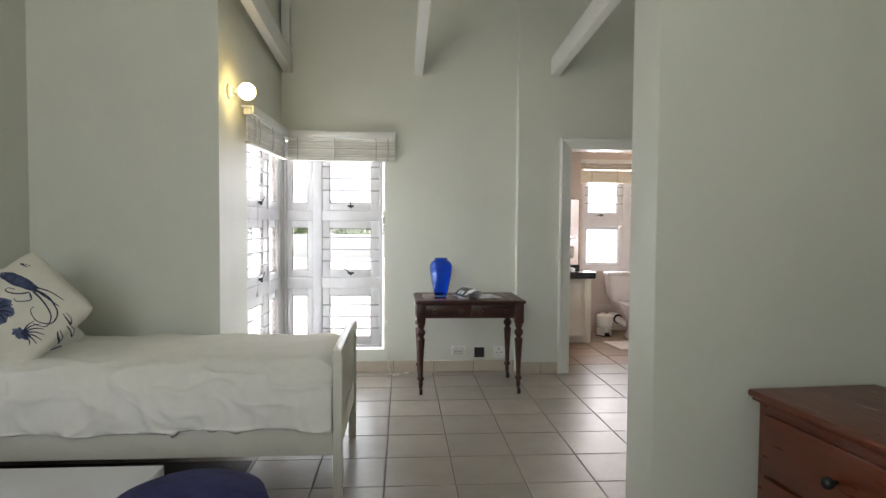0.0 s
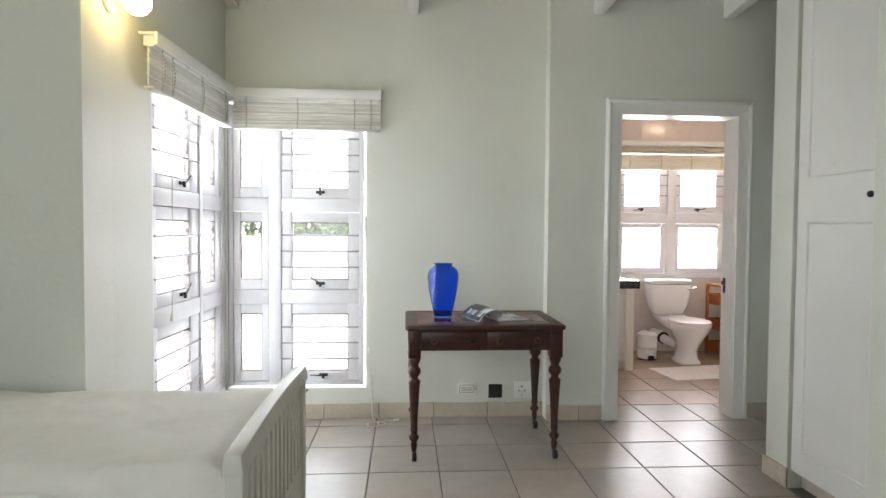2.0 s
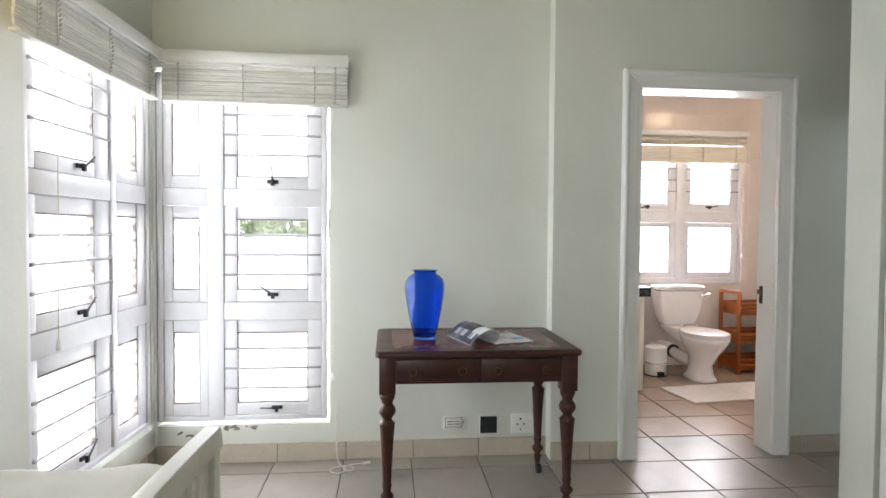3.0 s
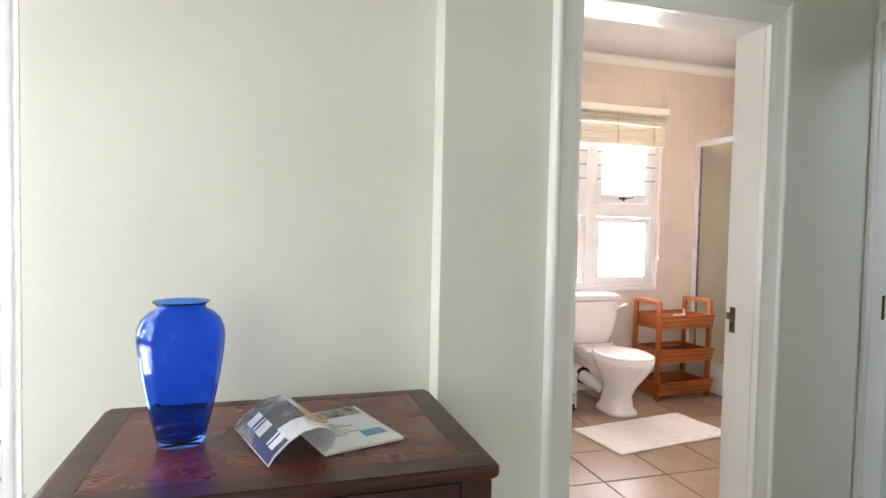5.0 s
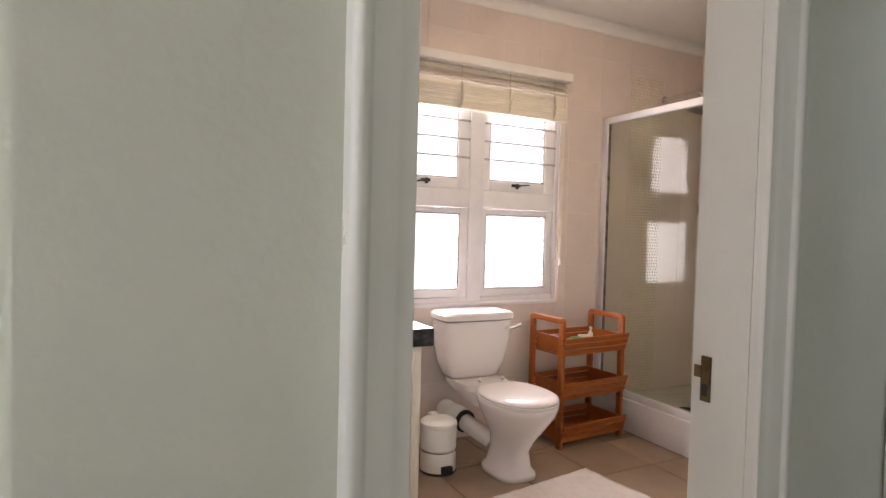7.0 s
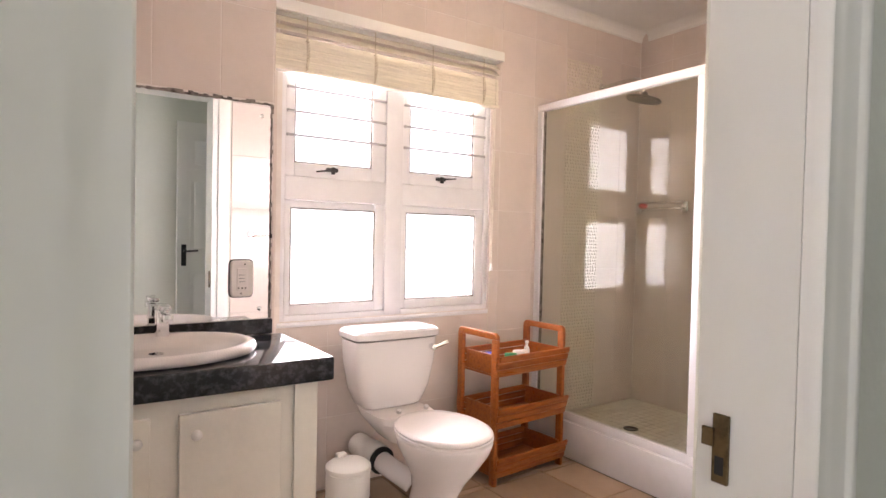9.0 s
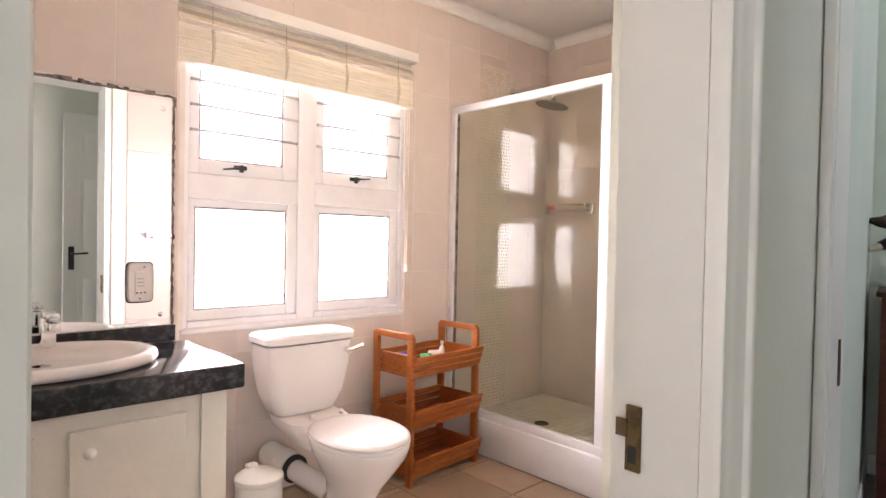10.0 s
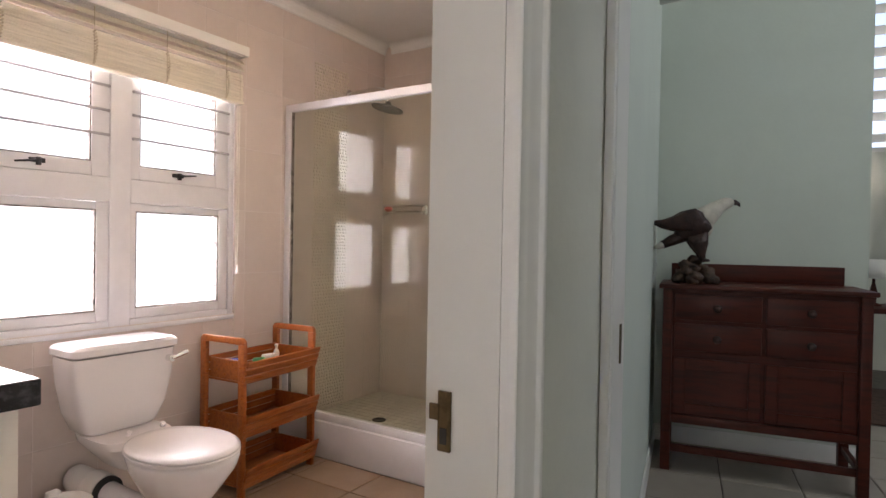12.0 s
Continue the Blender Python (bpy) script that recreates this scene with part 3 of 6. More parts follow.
def window(name, origin, rz, cols, rows, barred, pane_in, label, bars_rows, handles, sill=True, glass=GLASS, outer=0.028):
    """A white timber window in a wall: local x runs along the wall, local y into it."""
    root = thing(name, *origin, label, "window", rz=rz, kind="structure")
    x0, x1 = cols[0][0] - outer, cols[-1][1] + outer
    z0, z1 = rows[0][0] - outer, rows[-1][1] + outer
    bm = bmesh.new()
    box(bm, x0, cols[0][0], -0.006, 0.09, z0, z1)
    box(bm, cols[-1][1], x1, -0.006, 0.09, z0, z1)
    for (a, b), (c, d) in zip(cols, cols[1:]):
        box(bm, b, c, -0.004, 0.09, z0 + 0.001, z1 - 0.001)
    fr = part("window_frame", bm, SASH, root, bevel=0.004)
    for a, b in cols:
        bm = bmesh.new()
        box(bm, a + 0.0005, b - 0.0005, -0.005, 0.09, z0 + 0.001, rows[0][0])
        box(bm, a + 0.0005, b - 0.0005, -0.005, 0.09, rows[-1][1], z1 - 0.001)
        for (p, q), (r, s) in zip(rows, rows[1:]):
            box(bm, a + 0.0005, b - 0.0005, -0.003, 0.09, q, r)
        part("transom", bm, SASH, root, bevel=0.004)
    for ci, (a, b) in enumerate(cols):
        for ri, (c, d) in enumerate(rows):
            pa, pb, pc, pd = pane_in[ci] if not callable(pane_in) else pane_in(ci, ri)
            bm = bmesh.new()
            g = 0.002
            box(bm, a + g, a + pa, 0.004, 0.054, c + g, d - g)
            box(bm, b - pb, b - g, 0.004, 0.054, c + g, d - g)
            box(bm, a + pa, b - pb, 0.004, 0.054, c + g, c + pc)
            box(bm, a + pa, b - pb, 0.012, 0.062, d - pd, d - g)
            sash = part("sash", bm, SASH, root, bevel=0.004)
            part("bead", boxes((a + pa, a + pa + 0.006, 0.010, 0.042, c + pc, d - pd), (b - pb - 0.006, b - pb, 0.010, 0.042, c + pc, d - pd), (a + pa + 0.006, b - pb - 0.006, 0.010, 0.042, c + pc, c + pc + 0.006), (a + pa + 0.006, b - pb - 0.006, 0.010, 0.042, d - pd - 0.006, d - pd)), RUBBER, sash, "dark glazing bead")
            pn = part("pane", boxes((a + pa, b - pb, 0.018, 0.022, c + pc, d - pd)), glass, sash, "clear glass pane")
            pn.visible_shadow = False
            if (ci, ri) in barred:
                n = bars_rows
                for k in range(n):
                    z = (c + pc + d - pd) / 2 + 0.105 * (k - (n - 1) / 2)
                    rb = bmesh.new()
                    rod(rb, (a + 0.006, -0.006, z), (b - 0.006, -0.006, z), 0.0060, 8)
                    for xe in (a + 0.010, b - 0.010):
                        ball(rb, (xe, -0.004, z), 0.0075, 1, 1.2, 1, 8, 6)
                    part("burglar_bar", rb, BARW, root, "thin white steel burglar bar")
            if (ci, ri) in handles:
                off, sw = handles[(ci, ri)]
                handle_stay(sash, Matrix.Translation(((a + b) / 2 + off, 0.004, c + pc * 0.62)), sw)
    if sill:
        part("window_sill", boxes((x0 - 0.004, x1 + 0.004, -0.02, 0.0, z0 - 0.022, z0 - 0.001)), SASH, root, bevel=0.005)
    return root


ROWS3 = [(0.247, 0.758), (0.852, 1.36), (1.449, 2.02)]
narrow = (0.045, 0.045, 0.065, 0.065)
wide = (0.066, 0.072, 0.064, 0.068)
window("window_1", (0, YL + 0.012, 0), 0, [(-0.615, -0.388), (-0.308, 0.200)], ROWS3, {(1, 0), (1, 1), (1, 2)}, [narrow, wide], "white timber window with clear panes and burglar bars", 3,
       {(1, 0): (0.02, 3.1), (1, 1): (0.0, 2.5), (1, 2): (0.0, 1.6)}, sill=False)
window("window_2", (XW - 0.012, 0, 0), 90, [(4.44, 4.998), (5.045, 5.335)], ROWS3, {(0, 0), (0, 1), (0, 2)}, [(0.05, 0.115, 0.064, 0.068), (0.02, 0.075, 0.065, 0.065)], "white timber corner window with clear panes and burglar bars", 3,
       {(0, 0): (0.05, 0.7), (0, 1): (0.05, 0.7), (0, 2): (0.05, 0.6)}, sill=False)
window("window_3", (0, BY1 + 0.004, 0), 0, [(2.72, 3.225), (3.316, 3.835)], [(0.815, 1.335), (1.44, 2.02)], {(0, 1), (1, 1)}, lambda c, r: (0.03, 0.052, 0.045, 0.035) if r == 0 else (0.045, 0.075, 0.062, 0.068), "white timber bathroom window of four panes", 3,
       {(0, 1): (-0.03, 3.3), (1, 1): (-0.03, 0.1)})
# stains under the corner window
st = bmesh.new()
rng = random.Random(5)
for cx, cz, n in ((-0.27, 0.185, 9), (-0.38, 0.178, 5), (-0.50, 0.155, 4), (-0.18, 0.19, 4)):
    for k in range(n):
        r = rng.uniform(0.005, 0.014)
        ball(st, (cx + rng.uniform(-0.035, 0.035), YL - 0.0005, cz + rng.uniform(-0.008, 0.008)), r, 1.5, 0.12, 0.55, 8, 5, Matrix.Rotation(rng.uniform(-0.5, 0.5), 4, "Y"))
tagged(finish("damp_stain", st, MOULD, None, "", True), "dark mildew flaking below the corner window", "stain", kind="stuff")


cb = thing("corner_post", 0, 0, 0, "white painted post where the two bedroom windows meet", "window frame", kind="structure")
part("corner_board", boxes((-0.668, -0.643, YL - 0.008, YL - 0.0005, 0.10, 2.065)), SASH, cb, bevel=0.002, seg=1)
part("corner_board", boxes((-0.672, -0.662, 5.365, YL - 0.009, 0.10, 2.065)), SASH, cb, bevel=0.002, seg=1)

# ---- blinds ----
def blind(name, origin, rz, length, stack, valance, material, tapes, label, cord=None, spread=0.0, end_cap=True):
    root = thing(name, *origin, label, "blind", rz=rz)
    h = valance
    ends = ((0, 0.014, -0.072, -0.001, 0, h), (length - 0.014, length, -0.072, -0.001, 0, h)) if end_cap else ((0, length, -0.072, -0.001, h - 0.012, h),)
    part("valance", boxes((0, length, -0.088, -0.072, 0, h), *ends), PAINT, root, "white painted pelmet board", bevel=0.003)
    part("headrail", boxes((0.02, length - 0.02, -0.062, -0.014, 0.0, h - 0.008)), PAINT, root)
    rg = random.Random(len(name))
    for z in stack:
        wide_gap = spread and z > -spread
        t = 42 if wide_gap else rg.uniform(58, 82)
        half = 0.024 if wide_gap else 0.0115
        m = Matrix.Translation((0, -0.042 + 0.002 * rg.uniform(-1, 1), z)) @ Matrix.Rotation(radians(t), 4, "X") @ Matrix.Rotation(radians(rg.uniform(-0.25, 0.25)), 4, "Y")
        bm = bmesh.new()
        box(bm, 0.003 + rg.uniform(0, 0.006), length - 0.003 - rg.uniform(0, 0.006), -half, half, -0.0016, 0.0016, m)
        part("slat", bm, material, root)
    zb = stack[-1] - 0.018
    part("bottom_rail", boxes((0.010, length - 0.010, -0.064, -0.022, zb - 0.009, zb + 0.005)), material, root, bevel=0.003)
    for x in tapes:
        bm = boxes((x - 0.0015, x + 0.0015, -0.0668, -0.0650, zb, 0.0))
        rgl = random.Random(int(x * 100))
        z0t = -spread - 0.02 if spread else 0.0
        for k in range(11):
            zz = zb + (z0t - zb) * (k + 0.5) / 11
            bow = 0.010 * math.sin(math.pi * (k + 0.5) / 11)
            rod(bm, (x - 0.006 + 0.5 * bow, -0.066 - bow + rgl.uniform(-0.001, 0.001), zz - 0.006), (x + 0.004 + 0.5 * bow, -0.066 - bow, zz + 0.006), 0.0032, 6)
        part("ladder_tape", bm, TAPE if spread else TAPEGREY, root, "woven ladder tape")
    if cord:
        x, zl = cord
        c = tube("cord", [(x, -0.05, -0.02), (x + 0.002, -0.052, zl * 0.5), (x, -0.045, zl)], 0.0018, CORD, root, "thin cream pull cord")
        part("tassel", lathe([(0.003, zl), (0.006, zl - 0.01), (0.010, zl - 0.035), (0.009, zl - 0.042)], 10, off=(x, -0.045, 0)), PLAST, root, "small white cord pull", smooth=True)
    return root


stack1 = [-0.012 - 0.0100 * k for k in range(17)]
blind("wooden_blind", (-0.598, YL, 2.079), 0, 0.941, stack1, 0.058, BAMBOO, [0.09, 0.41, 0.77, 0.875], "raised whitewashed wooden blind over the corner window", (0.863, -1.60), end_cap=False)
blind("wooden_blind", (XW, 4.295, 2.079), 90, 1.032, stack1, 0.058, BAMBOO, [0.09, 0.20, 0.56, 0.92], "raised whitewashed wooden blind over the corner window", (0.22, -1.25), end_cap=False)

# the window wall of the corner runs slightly askew
SWING = Matrix.Translation((XW, 4.07, 0)) @ Matrix.Rotation(radians(-2.8), 4, "Z") @ Matrix.Translation((-XW, -4.07, 0))
for n in ("wall_west_window", "baseboard_west", "window_2", "wooden_blind.001"):
    bpy.data.objects[n].matrix_basis = SWING @ bpy.data.objects[n].matrix_basis
stack2 = [-0.022, -0.060] + [-0.098 - 0.0085 * k for k in range(15)]
blind("wooden_blind", (2.615, BY1 - 0.008, 2.125), 0, 1.262, stack2, 0.05, BLINDW, [0.17, 0.50, 0.82, 1.14], "half raised cream wooden blind over the bathroom window", (1.235, -1.08), spread=0.075)
tube("blind_cord", [(3.845, 7.40, 2.0), (3.847, 7.402, 1.6), (3.85, 7.405, 0.9), (3.84, 7.41, 0.62)], 0.0015, CORD)
tagged(bpy.data.objects["blind_cord"], "long thin cream cord of the bathroom blind", "cord")

# ---- bedroom things ----
# wall lamp
wl = thing("wall_lamp", XW, 4.05, 2.176, "small round lit globe wall lamp with white base", "lamp")
part("base", lathe([(0.05, 0.0005), (0.05, 0.008), (0.042, 0.020), (0.020, 0.030), (0.018, 0.066)], 24), PLAST, wl, smooth="angle").matrix_basis = pose(0, 0, 0, 0, 90, 0)
part("globe", ball(bmesh.new(), (0.118, 0, 0), 0.055, u=24, v=16), BULB, wl, "glowing white glass globe", smooth=True)

# writing table
WT = thing("writing_table", 0.503, 4.617, 0, "dark mahogany writing table with leather top on turned castor legs", "table")
W, D, HT = 0.87, 0.60, 0.74


def rounded_top(x0, x1, y0, y1, z0, z1, r, n=5):
    bm = bmesh.new()
    pts = []
    for cx, cy, a0 in ((x1 - r, y1 - r, 0), (x0 + r, y1 - r, 90), (x0 + r, y0 + r, 180), (x1 - r, y0 + r, 270)):
        for k in range(n + 1):
            a = radians(a0 + 90 * k / n)
            pts.append((cx + r * math.cos(a), cy + r * math.sin(a)))
    lo = [bm.verts.new((x, y, z0)) for x, y in pts]
    hi = [bm.verts.new((x, y, z1)) for x, y in pts]
    bm.faces.new(lo[::-1])
    bm.faces.new(hi)
    for k in range(len(pts)):
        j = (k + 1) % len(pts)
        bm.faces.new((lo[k], lo[j], hi[j], hi[k]))
    return bm


part("tabletop", rounded_top(0, W, 0, D, HT - 0.026, HT - 0.003, 0.028), MAHOG, WT, bevel=0.006, seg=3)
part("border", boxes((0.012, W - 0.012, 0.012, 0.075, HT - 0.0035, HT), (0.012, W - 0.012, D - 0.05, D - 0.012, HT - 0.0035, HT), (0.012, 0.07, 0.075, D - 0.05, HT - 0.0035, HT), (W - 0.07, W - 0.012, 0.075, D - 0.05, HT - 0.0035, HT)), MAHOG, WT, bevel=0.0012, seg=1)
part("leather_inset", boxes((0.0705, W - 0.0705, 0.0755, D - 0.0505, HT - 0.0035, HT - 0.0012)), LEATHER, WT, "worn oxblood leather writing surface")
part("apron", boxes((0.03, W - 0.03, 0.035, 0.055, 0.60, HT - 0.027), (0.03, W - 0.03, D - 0.055, D - 0.035, 0.60, HT - 0.027), (0.03, 0.05, 0.055, D - 0.055, 0.60, HT - 0.027), (W - 0.05, W - 0.03, 0.055, D - 0.055, 0.60, HT - 0.027)), MAHOG, WT)
for a, b in ((0.085, 0.430), (0.440, 0.785)):
    dr = part("drawer", boxes((a, b, 0.024, 0.0345, 0.612, HT - 0.038)), MAHOG, WT, bevel=0.003)
    for x in (a + 0.07, b - 0.07):
        ring = bmesh.new()
        for k in range(14):
            t0, t1 = 2 * math.pi * k / 14, 2 * math.pi * (k + 1) / 14
            rod(ring, (x + 0.016 * math.cos(t0), 0.016, 0.655 + 0.016 * math.sin(t0)), (x + 0.016 * math.cos(t1), 0.016, 0.655 + 0.016 * math.sin(t1)), 0.0028, 6)
        ball(ring, (x, 0.02, 0.67), 0.007)
        part("ring_pull", ring, BRASS, dr, "aged brass ring pull", smooth=True)
leg_prof = [(0.012, 0.045), (0.016, 0.07), (0.018, 0.09), (0.013, 0.10), (0.026, 0.118), (0.028, 0.13), (0.016, 0.145), (0.019, 0.16), (0.021, 0.175), (0.018, 0.18), (0.021, 0.25), (0.027, 0.36), (0.032, 0.425), (0.033, 0.435), (0.022, 0.445), (0.020, 0.455), (0.034, 0.475), (0.036, 0.49), (0.030, 0.505), (0.022, 0.512), (0.024, 0.525), (0.031, 0.54), (0.033, 0.552), (0.026, 0.56)]
for lx, ly in ((0.05, 0.055), (W - 0.05, 0.055), (0.05, D - 0.06), (W - 0.05, D - 0.06)):
    bm = lathe(leg_prof, 20, off=(lx, ly, 0))
    lg = part("leg", bm, MAHOG, WT, smooth=True)
    part("leg_block", boxes((lx - 0.034, lx + 0.034, ly - 0.034, ly + 0.034, 0.56, HT - 0.0265)), MAHOG, lg, bevel=0.003)
    cs = rod(bmesh.new(), (lx - 0.010, ly - 0.016, 0.024), (lx + 0.014, ly - 0.016, 0.024), 0.024, 18)
    rod(cs, (lx, ly, 0.026), (lx, ly, 0.05), 0.011, 10)
    part("castor", cs, IRON, lg, "small dark castor wheel", bevel=0.002, seg=1)

# vase
vp = [(0.042, 0.0), (0.046, 0.004), (0.052, 0.03), (0.0615, 0.075), (0.0705, 0.12), (0.077, 0.16), (0.0825, 0.20), (0.0855, 0.236), (0.084, 0.260), (0.077, 0.281), (0.062, 0.297), (0.049, 0.305), (0.047, 0.311), (0.052, 0.317), (0.056, 0.320)]
inner = [(r - 0.004, z + (0.012 if k == 0 else 0)) for k, (r, z) in enumerate(vp)]
vp2 = vp + [(0.0545, 0.321)] + [(max(r, 0.02), z) for r, z in inner[::-1][1:] if z > 0.012] + [(0.044, 0.014), (0.0, 0.013)]
vs = lathe(vp2, 96, wob=lambda k, z: 0.0009 * math.cos(2 * math.pi * k / 8) * (1 if 0.03 < z < 0.28 else 0))
va = finish("vase", vs, COBALT, None, "", True)
va.matrix_basis = Matrix.Translation((0.722, 4.912, HT + 0.0005)) @ Matrix.Diagonal((1.06, 1.06, 0.985, 1))
tagged(va, "tall ribbed cobalt blue glass vase on the writing table", "vase")

# magazine
mg = thing("magazine", 0.985, 4.90, HT + 0.0005, "open glossy magazine with a curling page on the table", "magazine", rz=17)
mg.matrix_basis = pose(0.985, 4.875, HT + 0.0005, 0, 0, 17) @ Matrix.Diagonal((0.92, 0.94, 1.0, 1))
bm = bmesh.new()
box(bm, 0.0, 0.21, -0.135, 0.145, 0.0, 0.007)
part("page_block", bm, PAPER, mg, bevel=0.001, seg=1)


def sheet(name, pts, y0, y1, th, material, parent, label="", lift=0.0):
    bm = bmesh.new()
    top = [(bm.verts.new((x, y0, z + lift)), bm.verts.new((x, y1, z + lift))) for x, z in pts]
    bot = [(bm.verts.new((x, y0, z - th + lift)), bm.verts.new((x, y1, z - th + lift))) for x, z in pts]
    for k in range(len(pts) - 1):
        bm.faces.new((top[k][0], top[k + 1][0], top[k + 1][1], top[k][1]))
        bm.faces.new((bot[k][0], bot[k][1], bot[k + 1][1], bot[k + 1][0]))
        bm.faces.new((top[k][0], bot[k][0], bot[k + 1][0], top[k + 1][0]))
        bm.faces.new((top[k][1], top[k + 1][1], bot[k + 1][1], bot[k][1]))
    bm.faces.new((top[0][0], top[0][1], bot[0][1], bot[0][0]))
    bm.faces.new((top[-1][1], top[-1][0], bot[-1][0], bot[-1][1]))
    return part(name, bm, material, parent, label, smooth="angle")


curl = [(-0.005, 0.008), (0.018, 0.020), (0.026, 0.040), (0.014, 0.058), (-0.015, 0.068), (-0.050, 0.064), (-0.085, 0.047), (-0.115, 0.024), (-0.130, 0.005)]
cp = sheet("curled_page", curl, -0.135, 0.140, 0.0025, PAPER, mg, "folded-back printed page")
sheet("print_block", curl[4:7], -0.05, 0.135, 0.001, INKP, cp, "grey printed picture", 0.0022)
sheet("print_block", curl[6:9], -0.13, 0.135, 0.001, INKP, cp, "grey printed picture", 0.0022)
sheet("print_block", curl[3:5], -0.10, 0.02, 0.001, INKO, cp, "orange printed picture", 0.0022)
for y0, y1 in ((-0.11, -0.085), (-0.075, -0.068), (-0.02, 0.02), (0.03, 0.037), (0.05, 0.085)):
    sheet("text_bar", curl[6:8], y0, y1, 0.001, PAPER, cp, "white printed lettering", 0.0038)
for a, b, c, d, mm in ((0.03, 0.10, 0.075, 0.135, INKO), (0.10, 0.20, 0.08, 0.14, INKD), (0.13, 0.19, -0.085, -0.045, INKB), (0.03, 0.09, 0.055, 0.068, INKB)):
    part("printed_picture", boxes((a, b, c, d, 0.0072, 0.0078)), mm, mg)
for k in range(7):
    part("text_line", boxes((0.035, 0.035 + 0.06 + 0.02 * (k % 3), 0.03 - k * 0.014, 0.0335 - k * 0.014, 0.0072, 0.0076)), INKD, mg)


# sockets
def plate(name, x0, x1, z0, z1, label):
    r = thing(name, (x0 + x1) / 2, YL, (z0 + z1) / 2, label, "socket")
    w, h2 = (x1 - x0) / 2, (z1 - z0) / 2
    part("plate", boxes((-w, w, -0.009, -0.0005, -h2, h2)), PLAST, r, bevel=0.003)
    return r, w, h2


s1, w, h2 = plate("wall_socket", 0.855, 0.982, 0.150, 0.226, "white plastic blank wall outlet plate")
part("insert", boxes((-0.048, 0.040, -0.012, -0.0095, -0.024, 0.024)), PAINTC, s1, "cream raised insert", bevel=0.002)
part("insert_rim", boxes((-0.051, 0.043, -0.0105, -0.0095, -0.027, 0.027)), INKD, s1, "grey shadow gap round the insert")
part("slot", boxes((-0.038, 0.030, -0.0130, -0.0122, 0.004, 0.009), (-0.038, 0.030, -0.0130, -0.0122, -0.010, -0.005)), INKD, s1)
part("screw", boxes((0.050, 0.054, -0.011, -0.0095, -0.006, 0.006)), IRON, s1)
s2, w, h2 = plate("wall_box", 1.058, 1.160, 0.122, 0.222, "open black wall box without its cover")
part("hole", boxes((-0.046, 0.046, -0.0125, -0.0095, -0.046, 0.046)), BLACK, s2, "black open box")
s3, w, h2 = plate("wall_socket", 1.238, 1.362, 0.120, 0.230, "white three-pin wall socket with a switch")
for dx, dz, r in ((-0.012, 0.026, 0.006), (-0.03, -0.004, 0.005), (0.008, -0.004, 0.005), (-0.012, -0.034, 0.004)):
    part("pin_hole", rod(bmesh.new(), (dx, -0.0098, dz), (dx, -0.0115, dz), r, 10), BLACK, s3)
part("switch", boxes((0.028, 0.048, -0.015, -0.0095, -0.02, 0.016)), PLAST, s3, bevel=0.003)

# loose aerial cable on the floor
tube("loose_cable", [(0.285, 5.375, 0.30), (0.283, 5.372, 0.16), (0.285, 5.36, 0.03), (0.30, 5.31, 0.006), (0.36, 5.24, 0.005), (0.30, 5.18, 0.006), (0.24, 5.24, 0.008), (0.32, 5.30, 0.010), (0.40, 5.27, 0.006), (0.36, 5.20, 0.006), (0.30, 5.26, 0.011), (0.38, 5.32, 0.007), (0.43, 5.31, 0.006)], 0.0035, CORD)
tagged(bpy.data.objects["loose_cable"], "tangled loose white cable lying on the floor tiles", "cable")
pl = rod(bmesh.new(), (0.43, 5.31, 0.008), (0.465, 5.318, 0.010), 0.008, 10)
part("plug", pl, PLAST, bpy.data.objects["loose_cable"], "white plug", smooth="angle")

# ---- bed ----
BX0, BX1, BYN, BYF = -1.80, 0.11, 2.93, 3.80
bed = thing("single_bed", 0, 0, 0, "white painted wooden single bed with slatted footboard", "bed")
for y in (BYN, BYF - 0.05):
    bm = bmesh.new()
    box(bm, BX1 - 0.032, BX1 + 0.012, y, y + 0.05, 0.0, 0.71)
    part("leg", bm, BEDW, bed, bevel=0.005)
    part("leg", boxes((BX0 - 0.02, BX0 + 0.03, y, y + 0.05, 0.0, 0.92)), BEDW, bed, bevel=0.005)
part("side_rail", boxes((BX0 + 0.031, BX1 - 0.033, BYN + 0.01, BYN + 0.036, 0.215, 0.36)), BEDW, bed, bevel=0.004)
part("side_rail", boxes((BX0 + 0.031, BX1 - 0.033, BYF - 0.036, BYF - 0.01, 0.215, 0.36)), BEDW, bed, bevel=0.004)
fb = bmesh.new()
n = 12
for k in range(n):
    a, b = BYN - 0.012 + (BYF - BYN + 0.024) * k / n, BYN - 0.012 + (BYF - BYN + 0.024) * (k + 1) / n
    za, zb2 = (0.722 + 0.016 * math.sin(math.pi * k / n), 0.722 + 0.016 * math.sin(math.pi * (k + 1) / n))
    c = [(BX1 - 0.038, a, za - 0.055), (BX1 + 0.018, a, za - 0.055), (BX1 + 0.018, b, zb2 - 0.055), (BX1 - 0.038, b, zb2 - 0.055), (BX1 - 0.030, a, za), (BX1 + 0.012, a, za), (BX1 + 0.012, b, zb2), (BX1 - 0.030, b, zb2)]
    vv = [fb.verts.new(p) for p in c]
    for f in ((0, 1, 5, 4), (1, 2, 6, 5), (2, 3, 7, 6), (3, 0, 4, 7), (4, 5, 6, 7), (0, 3, 2, 1)):
        if (k > 0 and f == (0, 1, 5, 4)) or (k < n - 1 and f == (2, 3, 7, 6)):
            continue
        fb.faces.new([vv[i] for i in f])
bmesh.ops.remove_doubles(fb, verts=fb.verts, dist=0.0005)
part("top_rail", fb, BEDW, bed, bevel=0.006)
